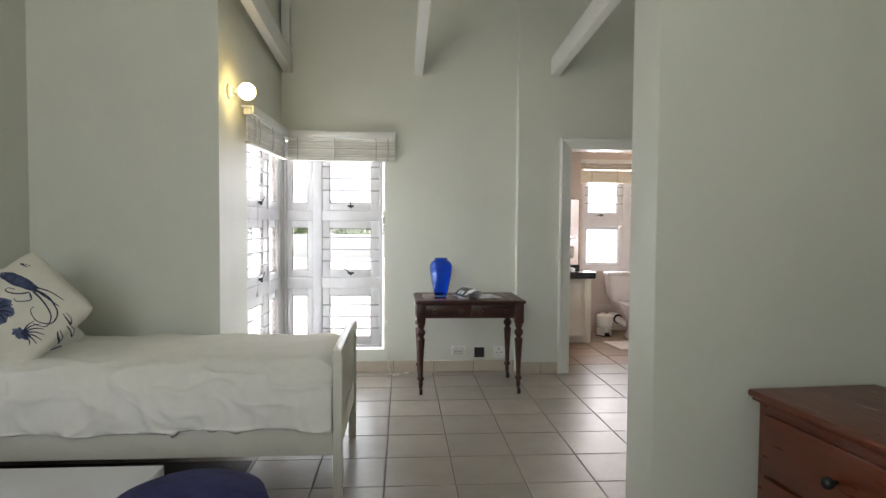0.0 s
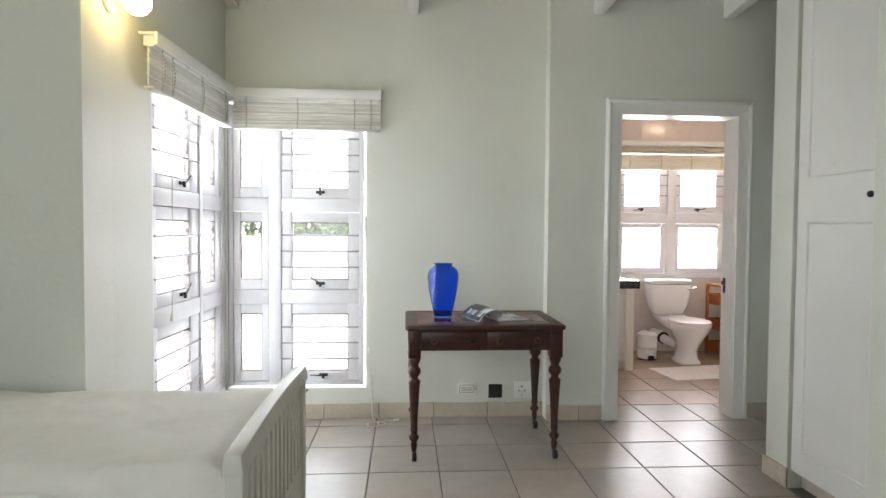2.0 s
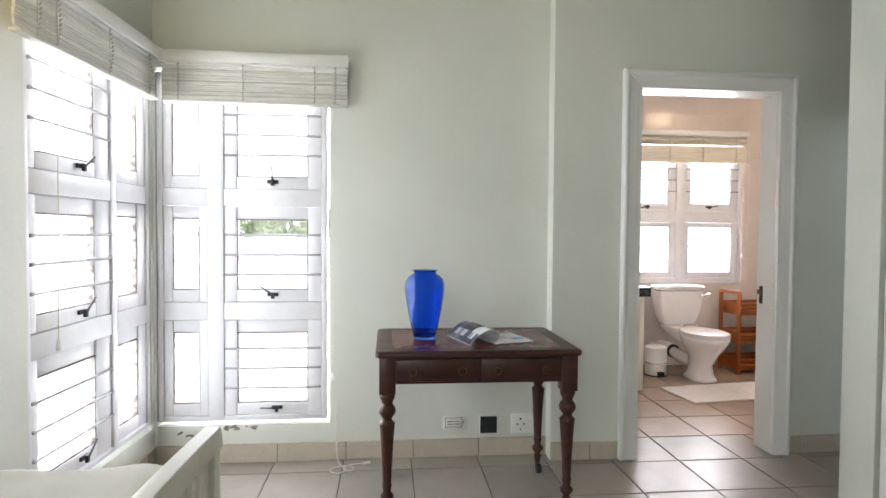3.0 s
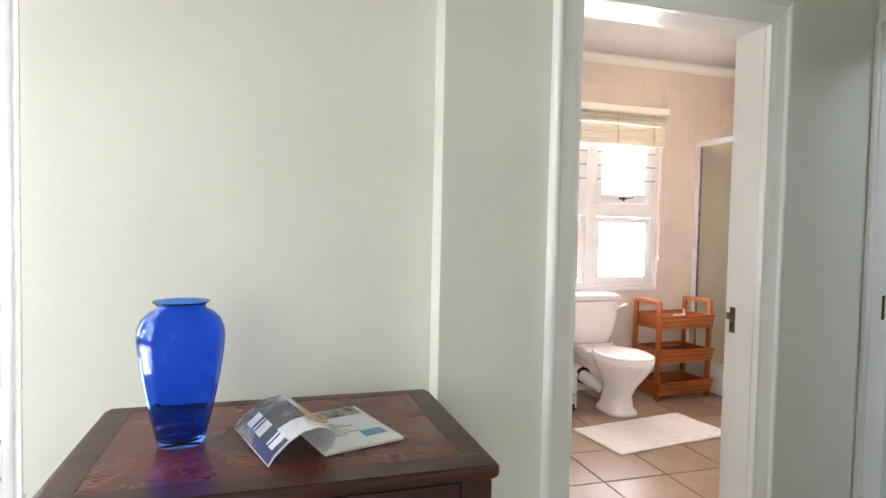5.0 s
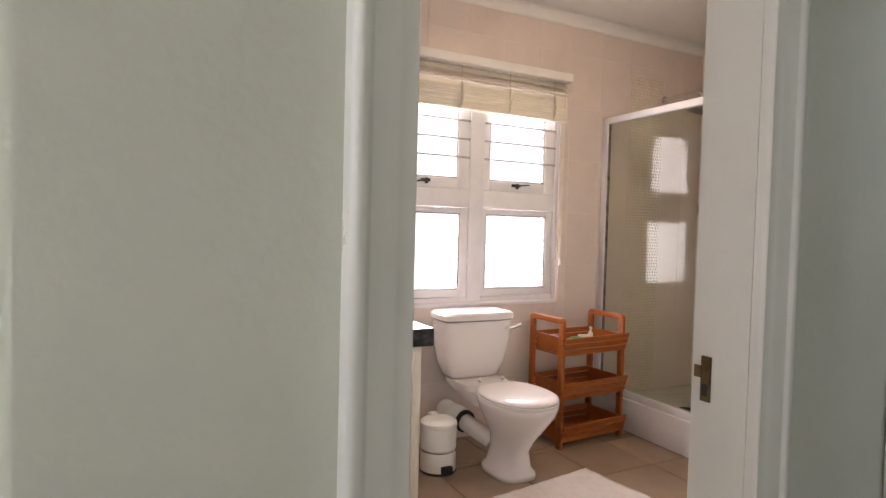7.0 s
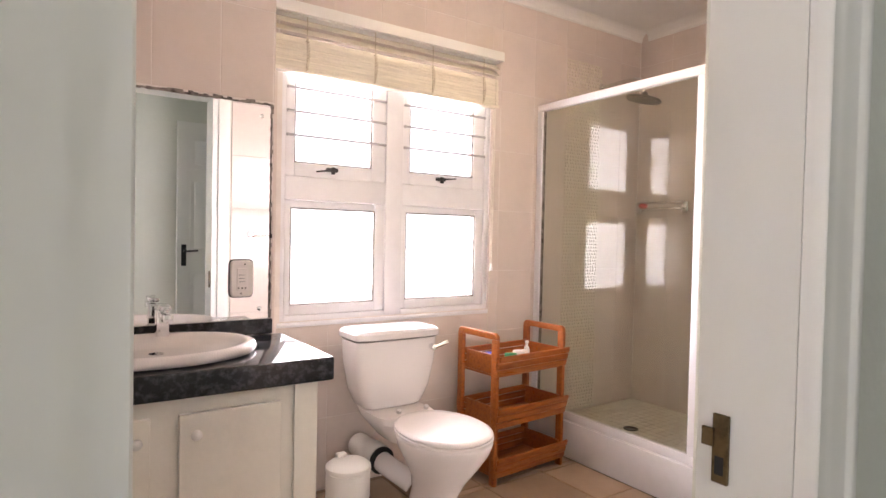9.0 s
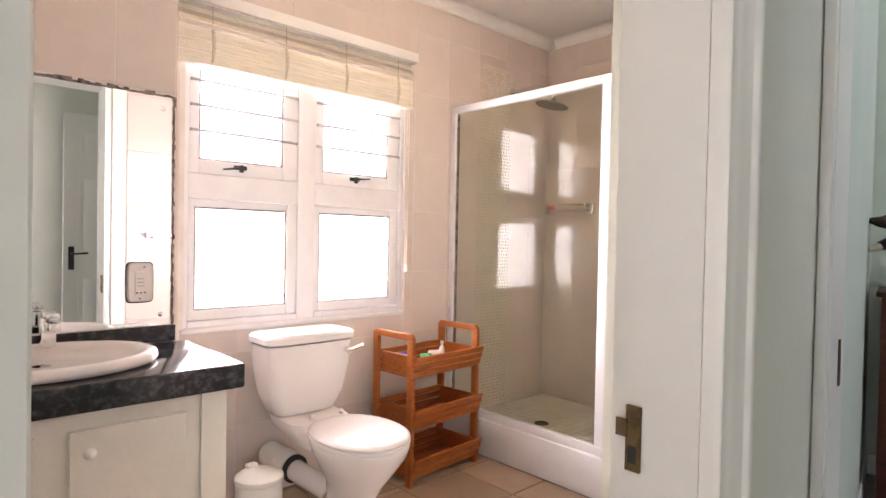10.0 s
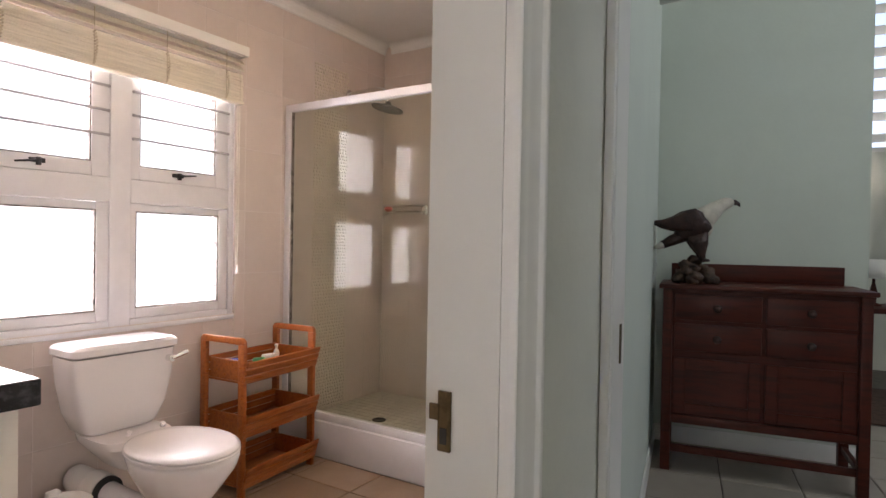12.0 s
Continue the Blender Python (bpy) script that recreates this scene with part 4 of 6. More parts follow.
part("bottom_rail", boxes((BX1 - 0.022, BX1 + 0.004, BYN + 0.051, BYF - 0.051, 0.24, 0.36)), BEDW, bed, bevel=0.004)
for k in range(13):
    y = BYN + 0.075 + (BYF - BYN - 0.15) * k / 12
    part("slat", boxes((BX1 - 0.018, BX1 + 0.0, y - 0.014, y + 0.014, 0.361, 0.668)), BEDW, bed, bevel=0.002, seg=1)
part("headboard", boxes((BX0 - 0.012, BX0 + 0.020, BYN + 0.051, BYF - 0.051, 0.24, 0.90)), BEDW, bed, bevel=0.004)
part("slat_base", boxes((BX0 + 0.031, BX1 - 0.04, BYN + 0.037, BYF - 0.037, 0.25, 0.28)), BEDW, bed)
mt = finish("mattress", boxes((BX0 + 0.035, BX1 - 0.045, BYN + 0.04, BYF - 0.04, 0.281, 0.52)), LINEN, None, "", bevel=0.03, seg=3)
tagged(mt, "white mattress on the single bed", "mattress")

# duvet: a puffed sheet that hangs over the near side
bm = bmesh.new()
NX, NY = 150, 96
grid = []
for i in range(NX + 1):
    u = i / NX
    x = BX0 + 0.10 + (BX1 - 0.036 - BX0 - 0.10) * u
    row = []
    for j in range(NY + 1):
        v = j / NY
        s = v * 1.27
        p = Vector((u * 6.0, v * 4.5, 0.3))
        fall = min(1.0, max(0.0, (s - 0.60) / 0.62))
        w = noise.noise(p * 0.9) * 0.014 + noise.noise(p * 2.4 + Vector((9, 3, 1))) * 0.008
        bend = 0.7 * Vector((noise.noise(p * 1.3), noise.noise(p * 1.5 + Vector((5, 5, 5))), 0))
        rd = 1 - abs(noise.noise(Vector((u * 5 + 2.6 * v, v * 4 - 2.0 * u, 8.0)) + bend)) * 2.6
        w += 0.015 * max(0.0, rd) ** 3 * (0.25 + 0.75 * math.sin(math.pi * fall) + 0.5 * fall)
        rd2 = 1 - abs(noise.noise(Vector((u * 11 - 5 * v, v * 6 + 3 * u, 2.0)) + 1.2 * bend)) * 3.0
        w += 0.008 * max(0.0, rd2) ** 2 * (0.2 + fall)
        a = fall * math.pi / 2
        y = BYF - 0.035 - min(s, 0.60) - 0.262 * math.sin(a) ** 0.8 - w * math.sin(a)
        z = 0.655 - 0.285 * (1 - math.cos(a) ** 0.85) + w * math.cos(a) - max(0.0, s - 1.22) * 0.4
        z += 0.010 * math.sin(u * 9 + 1.3) * fall ** 4 + 0.006 * math.sin(u * 31) * fall ** 6
        e = min(u, 1 - u)
        if u > 0.5:
            z -= 0.06 * max(0, 1 - e / 0.06) ** 2 * (1 - fall)
        if v < 0.04:
            z -= 0.04 * (1 - v / 0.04) ** 2
        row.append(bm.verts.new((x, y, z)))
    grid.append(row)
for i in range(NX):
    for j in range(NY):
        bm.faces.new((grid[i][j], grid[i + 1][j], grid[i + 1][j + 1], grid[i][j + 1]))
du = finish("duvet", bm, LINEN, None, "", True)
sol = du.modifiers.new("thick", "SOLIDIFY")
sol.thickness, sol.offset = 0.035, -1
tagged(du, "plump white cotton duvet with soft creases on the bed", "duvet")


def cushion(name, w, h, t, m, material, label, category, seam=True):
    bm = bmesh.new()
    N = 40
    layers = []
    for sgn in (1, -1):
        rows = []
        for i in range(N + 1):
            r = []
            for j in range(N + 1):
                a, b = 2 * i / N - 1, 2 * j / N - 1
                puff = max(0.0, (1 - abs(a) ** 2.6) * (1 - abs(b) ** 2.6)) ** 0.55
                sq = 1 - 0.055 * (1 - b * b) * abs(a) - 0.0
                sq2 = 1 - 0.055 * (1 - a * a) * abs(b)
                z = sgn * t / 2 * puff + 0.006 * noise.noise(Vector((a * 2, b * 2, sgn + w)))
                rc = 1 - 0.10 * (a * b) ** 4
                r.append(bm.verts.new((a * w / 2 * sq * rc, b * h / 2 * sq2 * rc, z)))
            rows.append(r)
        for i in range(N):
            for j in range(N):
                f = (rows[i][j], rows[i + 1][j], rows[i + 1][j + 1], rows[i][j + 1])
                bm.faces.new(f if sgn > 0 else f[::-1])
        layers.append(rows)
    bmesh.ops.remove_doubles(bm, verts=bm.verts, dist=0.004)
    ob = finish(name, bm, material, None, "", True)
    ob.matrix_basis = m
    return tagged(ob, label, category)


cushion("pillow", 0.46, 0.66, 0.16, pose(-1.60, 3.36, 0.76, 0, 30, 0), LINEN, "plump white pillow at the bed head", "pillow")
cushion("pillow", 0.44, 0.64, 0.15, pose(-1.69, 3.36, 0.88, 0, 58, 4), LINEN, "plump white pillow leaning on the headboard", "pillow")
CW2, CT = 0.52, 0.20
TURN = -66
sea = cushion("scatter_cushion", CW2, CW2, CT, pose(-1.49, 3.20, 0.862, 62, -22, 14) @ Matrix.Rotation(radians(TURN), 4, "Z"), PRINTBASE, "off-white scatter cushion printed with blue sea creatures", "cushion")


def on_cushion(u, v, lift=0.0016):
    """A point of the cushion's front, u to the side and v upwards as the cushion leans."""
    c, sn = math.cos(radians(-TURN - 22)), math.sin(radians(-TURN - 22))
    u, v = 1.15 * u + 0.05, 1.15 * v
    x, y = c * u - sn * v, sn * u + c * v
    a = b = 0.0
    for _ in range(4):
        rc = 1 - 0.10 * (a * b) ** 4
        fa, fb2 = (1 - 0.055 * (1 - b * b) * abs(a)) * rc, (1 - 0.055 * (1 - a * a) * abs(b)) * rc
        a, b = max(-1, min(1, x / (CW2 / 2) / fa)), max(-1, min(1, y / (CW2 / 2) / fb2))
    puff = max(0.0, (1 - min(1, abs(a)) ** 2.6) * (1 - min(1, abs(b)) ** 2.6)) ** 0.55
    return (x, y, CT / 2 * puff + 0.006 * noise.noise(Vector((a * 2, b * 2, 1 + CW2))) + lift)


def ribbon(bm, pts, w0, w1, lift=0.0016):
    """A printed stroke through the points, tapering from w0 to w1."""
    fine = []
    for k in range(len(pts) - 1):
        p0, p1, p2, p3 = (Vector(pts[max(0, min(len(pts) - 1, k + d))]) for d in (-1, 0, 1, 2))
        for q in range(5):
            t = q / 5
            fine.append(0.5 * (2 * p1 + (p2 - p0) * t + (2 * p0 - 5 * p1 + 4 * p2 - p3) * t * t + (3 * p1 - p0 - 3 * p2 + p3) * t ** 3))
    fine.append(Vector(pts[-1]))
    prev = None
    for k, p in enumerate(fine):
        d = (fine[min(k + 1, len(fine) - 1)] - fine[max(k - 1, 0)]).normalized()
        nn = Vector((-d.y, d.x)) * (w0 + (w1 - w0) * k / (len(fine) - 1)) / 2
        cur = [bm.verts.new(on_cushion(p.x + nn.x, p.y + nn.y, lift)), bm.verts.new(on_cushion(p.x - nn.x, p.y - nn.y, lift))]
        if prev:
            bm.faces.new((prev[0], prev[1], cur[1], cur[0]))
        prev = cur


def blot(bm, cu, cv, ru, rv, turn, rough, lift=0.0012):
    """A printed body: an oval with an uneven edge."""
    ct, st2 = math.cos(radians(turn)), math.sin(radians(turn))
    rings = []
    for f in (0.02, 0.35, 0.7, 1.0):
        ring = []
        for k in range(36):
            a = 2 * math.pi * k / 36
            r = f * (1 + (rough * math.sin(7 * a) + 0.6 * rough * math.sin(13 * a + 1) if f == 1.0 else 0))
            x, y = ru * r * math.cos(a), rv * r * math.sin(a)
            ring.append(bm.verts.new(on_cushion(cu + ct * x - st2 * y, cv + st2 * x + ct * y, lift)))
        rings.append(ring)
    for ra, rb in zip(rings, rings[1:]):
        for k in range(36):
            bm.faces.new((ra[k], ra[(k + 1) % 36], rb[(k + 1) % 36], rb[k]))


wash, ink = bmesh.new(), bmesh.new()
blot(wash, -0.045, 0.125, 0.095, 0.024, -28, 0.05)
blot(wash, -0.105, -0.01, 0.082, 0.062, -20, 0.09)
blot(wash, -0.155, -0.055, 0.05, 0.022, -35, 0.08)
blot(wash, 0.015, -0.115, 0.035, 0.020, -25, 0.12)
for k in range(7):
    o = -0.021 + 0.007 * k
    ribbon(ink, [(-0.13, 0.165 + 0.3 * o), (-0.07, 0.14 + o), (0.0, 0.105 + o), (0.045, 0.075 + 0.6 * o)], 0.002, 0.003, 0.0022)
for pts in ([(0.03, 0.08), (0.09, 0.045), (0.135, -0.02), (0.12, -0.07), (0.07, -0.065), (0.04, -0.02), (0.05, 0.0)],
            [(0.03, 0.07), (0.08, 0.02), (0.115, -0.04), (0.10, -0.085), (0.055, -0.075)],
            [(0.03, 0.09), (0.09, 0.07), (0.15, 0.03)], [(0.02, 0.065), (-0.03, 0.06), (-0.075, 0.075), (-0.07, 0.09), (-0.04, 0.08)],
            [(0.02, 0.06), (0.03, 0.03), (-0.02, 0.025), (-0.035, 0.04)], [(0.04, 0.075), (0.10, 0.03), (0.14, 0.0)]):
    ribbon(ink, pts, 0.007, 0.0025, 0.0020)
for k in range(9):
    a = radians(150 - 34 * k)
    ribbon(ink, [(-0.105 + 0.02 * math.cos(a), -0.01 + 0.015 * math.sin(a)), (-0.105 + 0.05 * math.cos(a + 0.2), -0.01 + 0.038 * math.sin(a + 0.2)), (-0.105 + 0.078 * math.cos(a + 0.1), -0.01 + 0.058 * math.sin(a + 0.1))], 0.010, 0.003, 0.0022)
ribbon(ink, [(-0.185, 0.02), (-0.11, 0.0), (-0.03, -0.045)], 0.004, 0.002, 0.0026)
for k in range(7):
    a = radians(-70 + 26 * k)
    ribbon(ink, [(0.02, -0.115), (0.035 + 0.025 * math.cos(a), -0.112 + 0.03 * math.sin(a)), (0.04 + 0.055 * math.cos(a - 0.3), -0.11 + 0.05 * math.sin(a - 0.3))], 0.008, 0.002, 0.0020)
for u0, v0, ang in ((0.155, -0.03, -60), (0.165, -0.075, -75), (0.135, -0.10, -100), (0.10, -0.17, 20), (-0.02, 0.19, 150)):
    du2, dv2 = 0.045 * math.cos(radians(ang)), 0.045 * math.sin(radians(ang))
    ribbon(ink, [(u0, v0), (u0 + du2 * 0.5, v0 + dv2 * 0.5), (u0 + du2, v0 + dv2)], 0.003, 0.007, 0.0018)
    ribbon(ink, [(u0 + 0.008, v0 + 0.006), (u0 + du2 * 0.6 + 0.012, v0 + dv2 * 0.5 + 0.004), (u0 + du2, v0 + dv2)], 0.002, 0.004, 0.0018)
part("printed_body", wash, INKWASH, sea, "blue-grey printed sea creatures", smooth=True)
part("printed_line", ink, INKNAVY, sea, "dark navy printed tentacles and shells", smooth=True)

# low white table and navy pouffe in front of the bed
tb = thing("low_table", -1.10, 2.05, 0, "low white laminate table in front of the bed", "table")
part("tabletop", boxes((-0.55, 0.61, -0.40, 0.36, 0.36, 0.40)), LILAC, tb, bevel=0.004)
for x in (-0.50, 0.48):
    for y in (-0.35, 0.31):
        part("leg", boxes((x - 0.025, x + 0.025, y - 0.025, y + 0.025, 0, 0.3595)), LILAC, tb, bevel=0.003)
pf = finish("pouffe", lathe([(0.0, 0.0), (0.22, 0.0), (0.25, 0.04), (0.262, 0.18), (0.258, 0.36), (0.235, 0.43), (0.165, 0.46), (0.0, 0.47)], 40), NAVY, None, "", True)
pf.location = (-0.275, 2.06, 0)
tagged(pf, "round navy blue fabric pouffe beside the low table", "pouffe")
# Black sheet laid in for the shade on the floor under the bed.
ur = setting("rug", boxes((-1.80, -0.42, 2.45, 3.42, -0.004, 0.006)), BLACK, "black sheet standing in for shade under the bed edge", "rug")

# chest of drawers by the pier
cd = thing("chest_of_drawers", 1.665, 2.20, 0, "reddish hardwood chest of drawers with moulded top", "chest of drawers", rz=-86)
part("body", boxes((0.03, 1.22, 0.03, 0.50, 0.05, 0.688)), CHERRY, cd, bevel=0.004)
part("moulded_top", boxes((0.0, 1.25, 0.0, 0.53, 0.698, 0.725)), CHERRY, cd, bevel=0.010, seg=3)
part("cove", boxes((0.015, 1.235, 0.012, 0.515, 0.6885, 0.6975)), CHERRY, cd)
part("plinth", boxes((0.02, 1.23, 0.02, 0.51, 0.0, 0.0495)), CHERRY, cd, bevel=0.004)
for k, (a, b) in enumerate(((0.445, 0.655), (0.25, 0.43), (0.07, 0.235))):
    dr = part("drawer", boxes((0.075, 1.175, 0.012, 0.0295, a, b)), CHERRY, cd, bevel=0.005)
    for x in (0.40, 0.85):
        part("knob", ball(rod(bmesh.new(), (x, 0.012, (a + b) / 2), (x, -0.012, (a + b) / 2), 0.008), (x, -0.018, (a + b) / 2), 0.019), IRON, dr, "dark round knob", smooth=True)

# ---- bathroom things ----
# vanity
van = thing("vanity_unit", 0, 0, 0, "cream painted vanity cupboard with plain doors", "cupboard")
part("body", boxes((1.765, 2.545, 6.62, 7.085, 0.08, 0.738)), PAINTC, van, bevel=0.003)
part("plinth", boxes((1.765, 2.53, 6.665, 7.085, 0.0, 0.0795)), PAINTC, van)
part("end_post", boxes((2.475, 2.548, 6.607, 6.6195, 0.0, 0.737)), PAINTC, van, bevel=0.003)
for a, b, kx in ((1.80, 2.085, 2.05), (2.155, 2.435, 2.195)):
    dr = part("door", boxes((a, b, 6.603, 6.6185, 0.10, 0.69)), PAINTC, van, bevel=0.002, seg=1)
    part("knob", lathe([(0.006, 0.0), (0.006, 0.010), (0.013, 0.014), (0.015, 0.020), (0.011, 0.026), (0.0, 0.028)], 16), PLAST, dr, "round cream knob", smooth=True).matrix_basis = pose(kx, 6.603, 0.635, 90, 0, 0)
ct = tagged(finish("vanity_worktop", boxes((1.762, 2.59, 6.58, 7.068, 0.7385, 0.81)), GRAN, None, "", bevel=0.006, seg=3), "polished black granite vanity worktop", "worktop")
part("backsplash", boxes((1.762, 2.552, 7.069, 7.0885, 0.8105, 0.866)), GRAN, ct, bevel=0.002, seg=1)
bs = thing("wash_basin", 2.13, 6.84, 0.8105, "white oval porcelain basin set in the granite worktop", "basin")
part("bowl", lathe([(0.255, 0.0), (0.285, 0.004), (0.292, 0.016), (0.286, 0.030), (0.272, 0.036), (0.255, 0.033), (0.235, 0.020), (0.19, -0.03 + 0.035), (0.10, 0.004), (0.03, 0.003), (0.0, 0.003)], 56, sy=0.75), PORC, bs, smooth=True)
part("drain", lathe([(0.022, 0.0035), (0.022, 0.006), (0.0, 0.006)], 16), CHROME, bs, smooth="angle")
tp = thing("basin_tap", 2.165, 6.985, 0.846, "square chrome mixer tap on the basin", "tap")
part("body", boxes((-0.019, 0.019, -0.02, 0.02, -0.002, 0.085)), CHROME, tp, bevel=0.004)
part("spout", boxes((-0.015, 0.015, -0.115, -0.018, 0.058, 0.080)), CHROME, tp, bevel=0.004)
part("lever", boxes((-0.016, 0.016, -0.085, 0.02, 0.090, 0.104)), CHROME, tp, bevel=0.004)
tagged(finish("soap_dispenser", lathe([(0.026, 0.0), (0.027, 0.07), (0.022, 0.085), (0.009, 0.09), (0.009, 0.11), (0.013, 0.112), (0.013, 0.122), (0.0, 0.124)], 18, off=(2.02, 7.03, 0.811)), CHROME, None, "", True), "small chrome soap pump behind the basin", "dispenser")

# mirror
mi = thing("mirror", 0, 0, 0, "frameless wall mirror with worn silicone edge and screw studs", "mirror")
part("silvered_glass", boxes((1.80, 2.540, 7.080, 7.0835, 0.868, 1.655)), MIRROR, mi)
edge = bmesh.new()
rg = random.Random(3)
for k in range(46):
    x = 1.80 + 0.745 * k / 46
    box(edge, x, x + 0.0165, 7.0785, 7.0885, 1.655 - rg.uniform(0, 0.003), 1.659 + rg.uniform(0, 0.009))
for k in range(48):
    z = 0.868 + 0.79 * k / 48
    box(edge, 2.539 - rg.uniform(0, 0.0025), 2.543 + rg.uniform(0.0, 0.006), 7.0785, 7.0885, z, z + 0.0166)
part("silicone_edge", edge, RUBBER, mi, "grey-brown ragged silicone edge")
for x, z in ((2.505, 1.612), (2.505, 0.905), (1.90, 1.612)):
    part("screw_stud", ball(bmesh.new(), (x, 7.078, z), 0.008, sy=0.5), CHROME, mi, smooth=True)
# toilet
to = thing("toilet", 3.150, 7.36, 0, "white porcelain close-coupled toilet with closed seat", "toilet")


def loft(sections, seg=36, bm=None, cap=True):
    """Joins oval sections (cx, cy, z, rx, ry, squareness)."""
    bm = bm or bmesh.new()
    rings = []
    for cx, cy, z, rx, ry, e in sections:
        r = []
        for k in range(seg):
            a = 2 * math.pi * k / seg
            c, s = math.cos(a), math.sin(a)
            r.append(bm.verts.new((cx + rx * math.copysign(abs(c) ** (2 / e), c), cy + ry * math.copysign(abs(s) ** (2 / e), s), z)))
        rings.append(r)
    for a, b in zip(rings, rings[1:]):
        for k in range(seg):
            bm.faces.new((a[k], a[(k + 1) % seg], b[(k + 1) % seg], b[k]))
    if cap:
        bm.faces.new(rings[0][::-1])
        bm.faces.new(rings[-1])
    return bm


# shaver socket
ss = thing("shaver_socket", 2.437, 7.0795, 1.018, "white shaver socket mounted through the mirror", "socket")
part("plate", loft([(0, 0, 0.0005, 0.040, 0.066, 7), (0, 0, 0.012, 0.040, 0.066, 7), (0, 0, 0.016, 0.036, 0.062, 7)]), SEATP, ss, smooth="angle").matrix_basis = pose(0, 0, 0, 90, 0, 0)
part("inset", boxes((-0.018, 0.018, -0.0185, -0.0162, -0.042, 0.038)), SEATP, ss, bevel=0.001, seg=1)
part("gasket", loft([(0, 0, 0.0003, 0.0435, 0.0695, 7), (0, 0, 0.003, 0.0435, 0.0695, 7)]), BLACK, ss).matrix_basis = pose(0, 0, 0, 90, 0, 0)
for dz in (0.012, 0.0, -0.012):
    part("text_bar", boxes((-0.012, 0.010, -0.0192, -0.0186, dz, dz + 0.002)), INKD, ss)
for dx, dz in ((-0.012, -0.034), (0.0, -0.034), (0.012, -0.034), (0.010, 0.052), (-0.003, -0.054)):
    part("pin_hole", rod(bmesh.new(), (dx, -0.0186, dz) if abs(dz) < 0.05 else (dx, -0.0162, dz), (dx, -0.0194, dz) if abs(dz) < 0.05 else (dx, -0.0170, dz), 0.003, 8), BLACK, ss)


# cistern, pan and seat
part("cistern", loft([(0, -0.10, 0.415, 0.132, 0.070, 5), (0, -0.10, 0.425, 0.147, 0.080, 5), (0, -0.105, 0.50, 0.178, 0.092, 6), (0, -0.108, 0.62, 0.200, 0.098, 7), (0, -0.108, 0.721, 0.208, 0.099, 7)]), PORC, to, smooth="angle")
part("lid", loft([(0, -0.11, 0.7275, 0.208, 0.104, 8), (0, -0.11, 0.732, 0.215, 0.110, 8), (0, -0.11, 0.755, 0.215, 0.110, 8), (0, -0.11, 0.767, 0.206, 0.100, 7), (0, -0.11, 0.770, 0.192, 0.088, 6)]), PORC, to, smooth="angle")
pan = part("pan", loft([(0.040, -0.44, 0.0, 0.108, 0.145, 3.2), (0.040, -0.44, 0.025, 0.106, 0.143, 3.2), (0.040, -0.44, 0.05, 0.088, 0.124, 2.8), (0.040, -0.445, 0.13, 0.078, 0.114, 2.4), (0.040, -0.47, 0.20, 0.096, 0.138, 2.2), (0.040, -0.487, 0.27, 0.136, 0.180, 2.1), (0.040, -0.497, 0.33, 0.168, 0.215, 2.1), (0.040, -0.500, 0.352, 0.174, 0.222, 2.1), (0.040, -0.500, 0.372, 0.180, 0.228, 2.1), (0.040, -0.500, 0.385, 0.178, 0.226, 2.1)]), PORC, to, smooth=True)
part("pan_shelf", loft([(0, -0.22, 0.30, 0.075, 0.10, 4), (0, -0.20, 0.34, 0.105, 0.13, 4), (0, -0.18, 0.385, 0.135, 0.15, 5), (0, -0.17, 0.412, 0.140, 0.145, 5)]), PORC, to, smooth="angle")
part("seat", loft([(0.040, -0.497, 0.3855, 0.176, 0.224, 2.1), (0.040, -0.497, 0.388, 0.184, 0.232, 2.1), (0.040, -0.497, 0.396, 0.184, 0.232, 2.1), (0.040, -0.497, 0.399, 0.180, 0.228, 2.1)]), SEATP, to, smooth="angle")
part("seat_lid", loft([(0.040, -0.497, 0.4005, 0.180, 0.228, 2.1), (0.040, -0.497, 0.404, 0.183, 0.231, 2.1), (0.040, -0.497, 0.411, 0.181, 0.229, 2.1), (0.040, -0.497, 0.418, 0.165, 0.213, 2.1), (0.040, -0.497, 0.422, 0.12, 0.16, 2.1), (0.040, -0.497, 0.423, 0.04, 0.05, 2.0)]), SEATP, to, smooth=True)
for x in (-0.03, 0.11):
    part("hinge", rod(bmesh.new(), (x, -0.255, 0.413), (x, -0.262, 0.428), 0.010, 12), SEATP, to, smooth="angle")
trap = tube("outlet_pipe", [(0.0, -0.33, 0.13), (-0.025, -0.30, 0.15), (-0.055, -0.22, 0.17), (-0.068, -0.12, 0.19), (-0.07, 0.06, 0.19)], 0.045, PORC, to, res=5)
part("collar", rod(rod(bmesh.new(), (-0.063, -0.16, 0.185), (-0.069, -0.08, 0.19), 0.062, 24), (-0.069, -0.08, 0.19), (-0.07, 0.05, 0.19), 0.055, 24), PLAST, to, "white plastic pan collar", bevel=0.004)
part("collar_ring", rod(bmesh.new(), (-0.061, -0.175, 0.183), (-0.062, -0.162, 0.184), 0.060, 24), BLACK, to, "dark rubber seal")
tube("flush_bend", [(0.13, -0.12, 0.42), (0.15, -0.10, 0.40), (0.155, -0.06, 0.37), (0.15, 0.0, 0.36), (0.15, 0.07, 0.36)], 0.012, IRON, to, "dark grey supply hose")
lv = part("flush_lever", rod(rod(bmesh.new(), (0.165, -0.205, 0.68), (0.165, -0.235, 0.68), 0.014, 14), (0.165, -0.232, 0.68), (0.232, -0.238, 0.70), 0.008, 10, 0.010), CHROME, to, "chrome flush lever", smooth="angle")

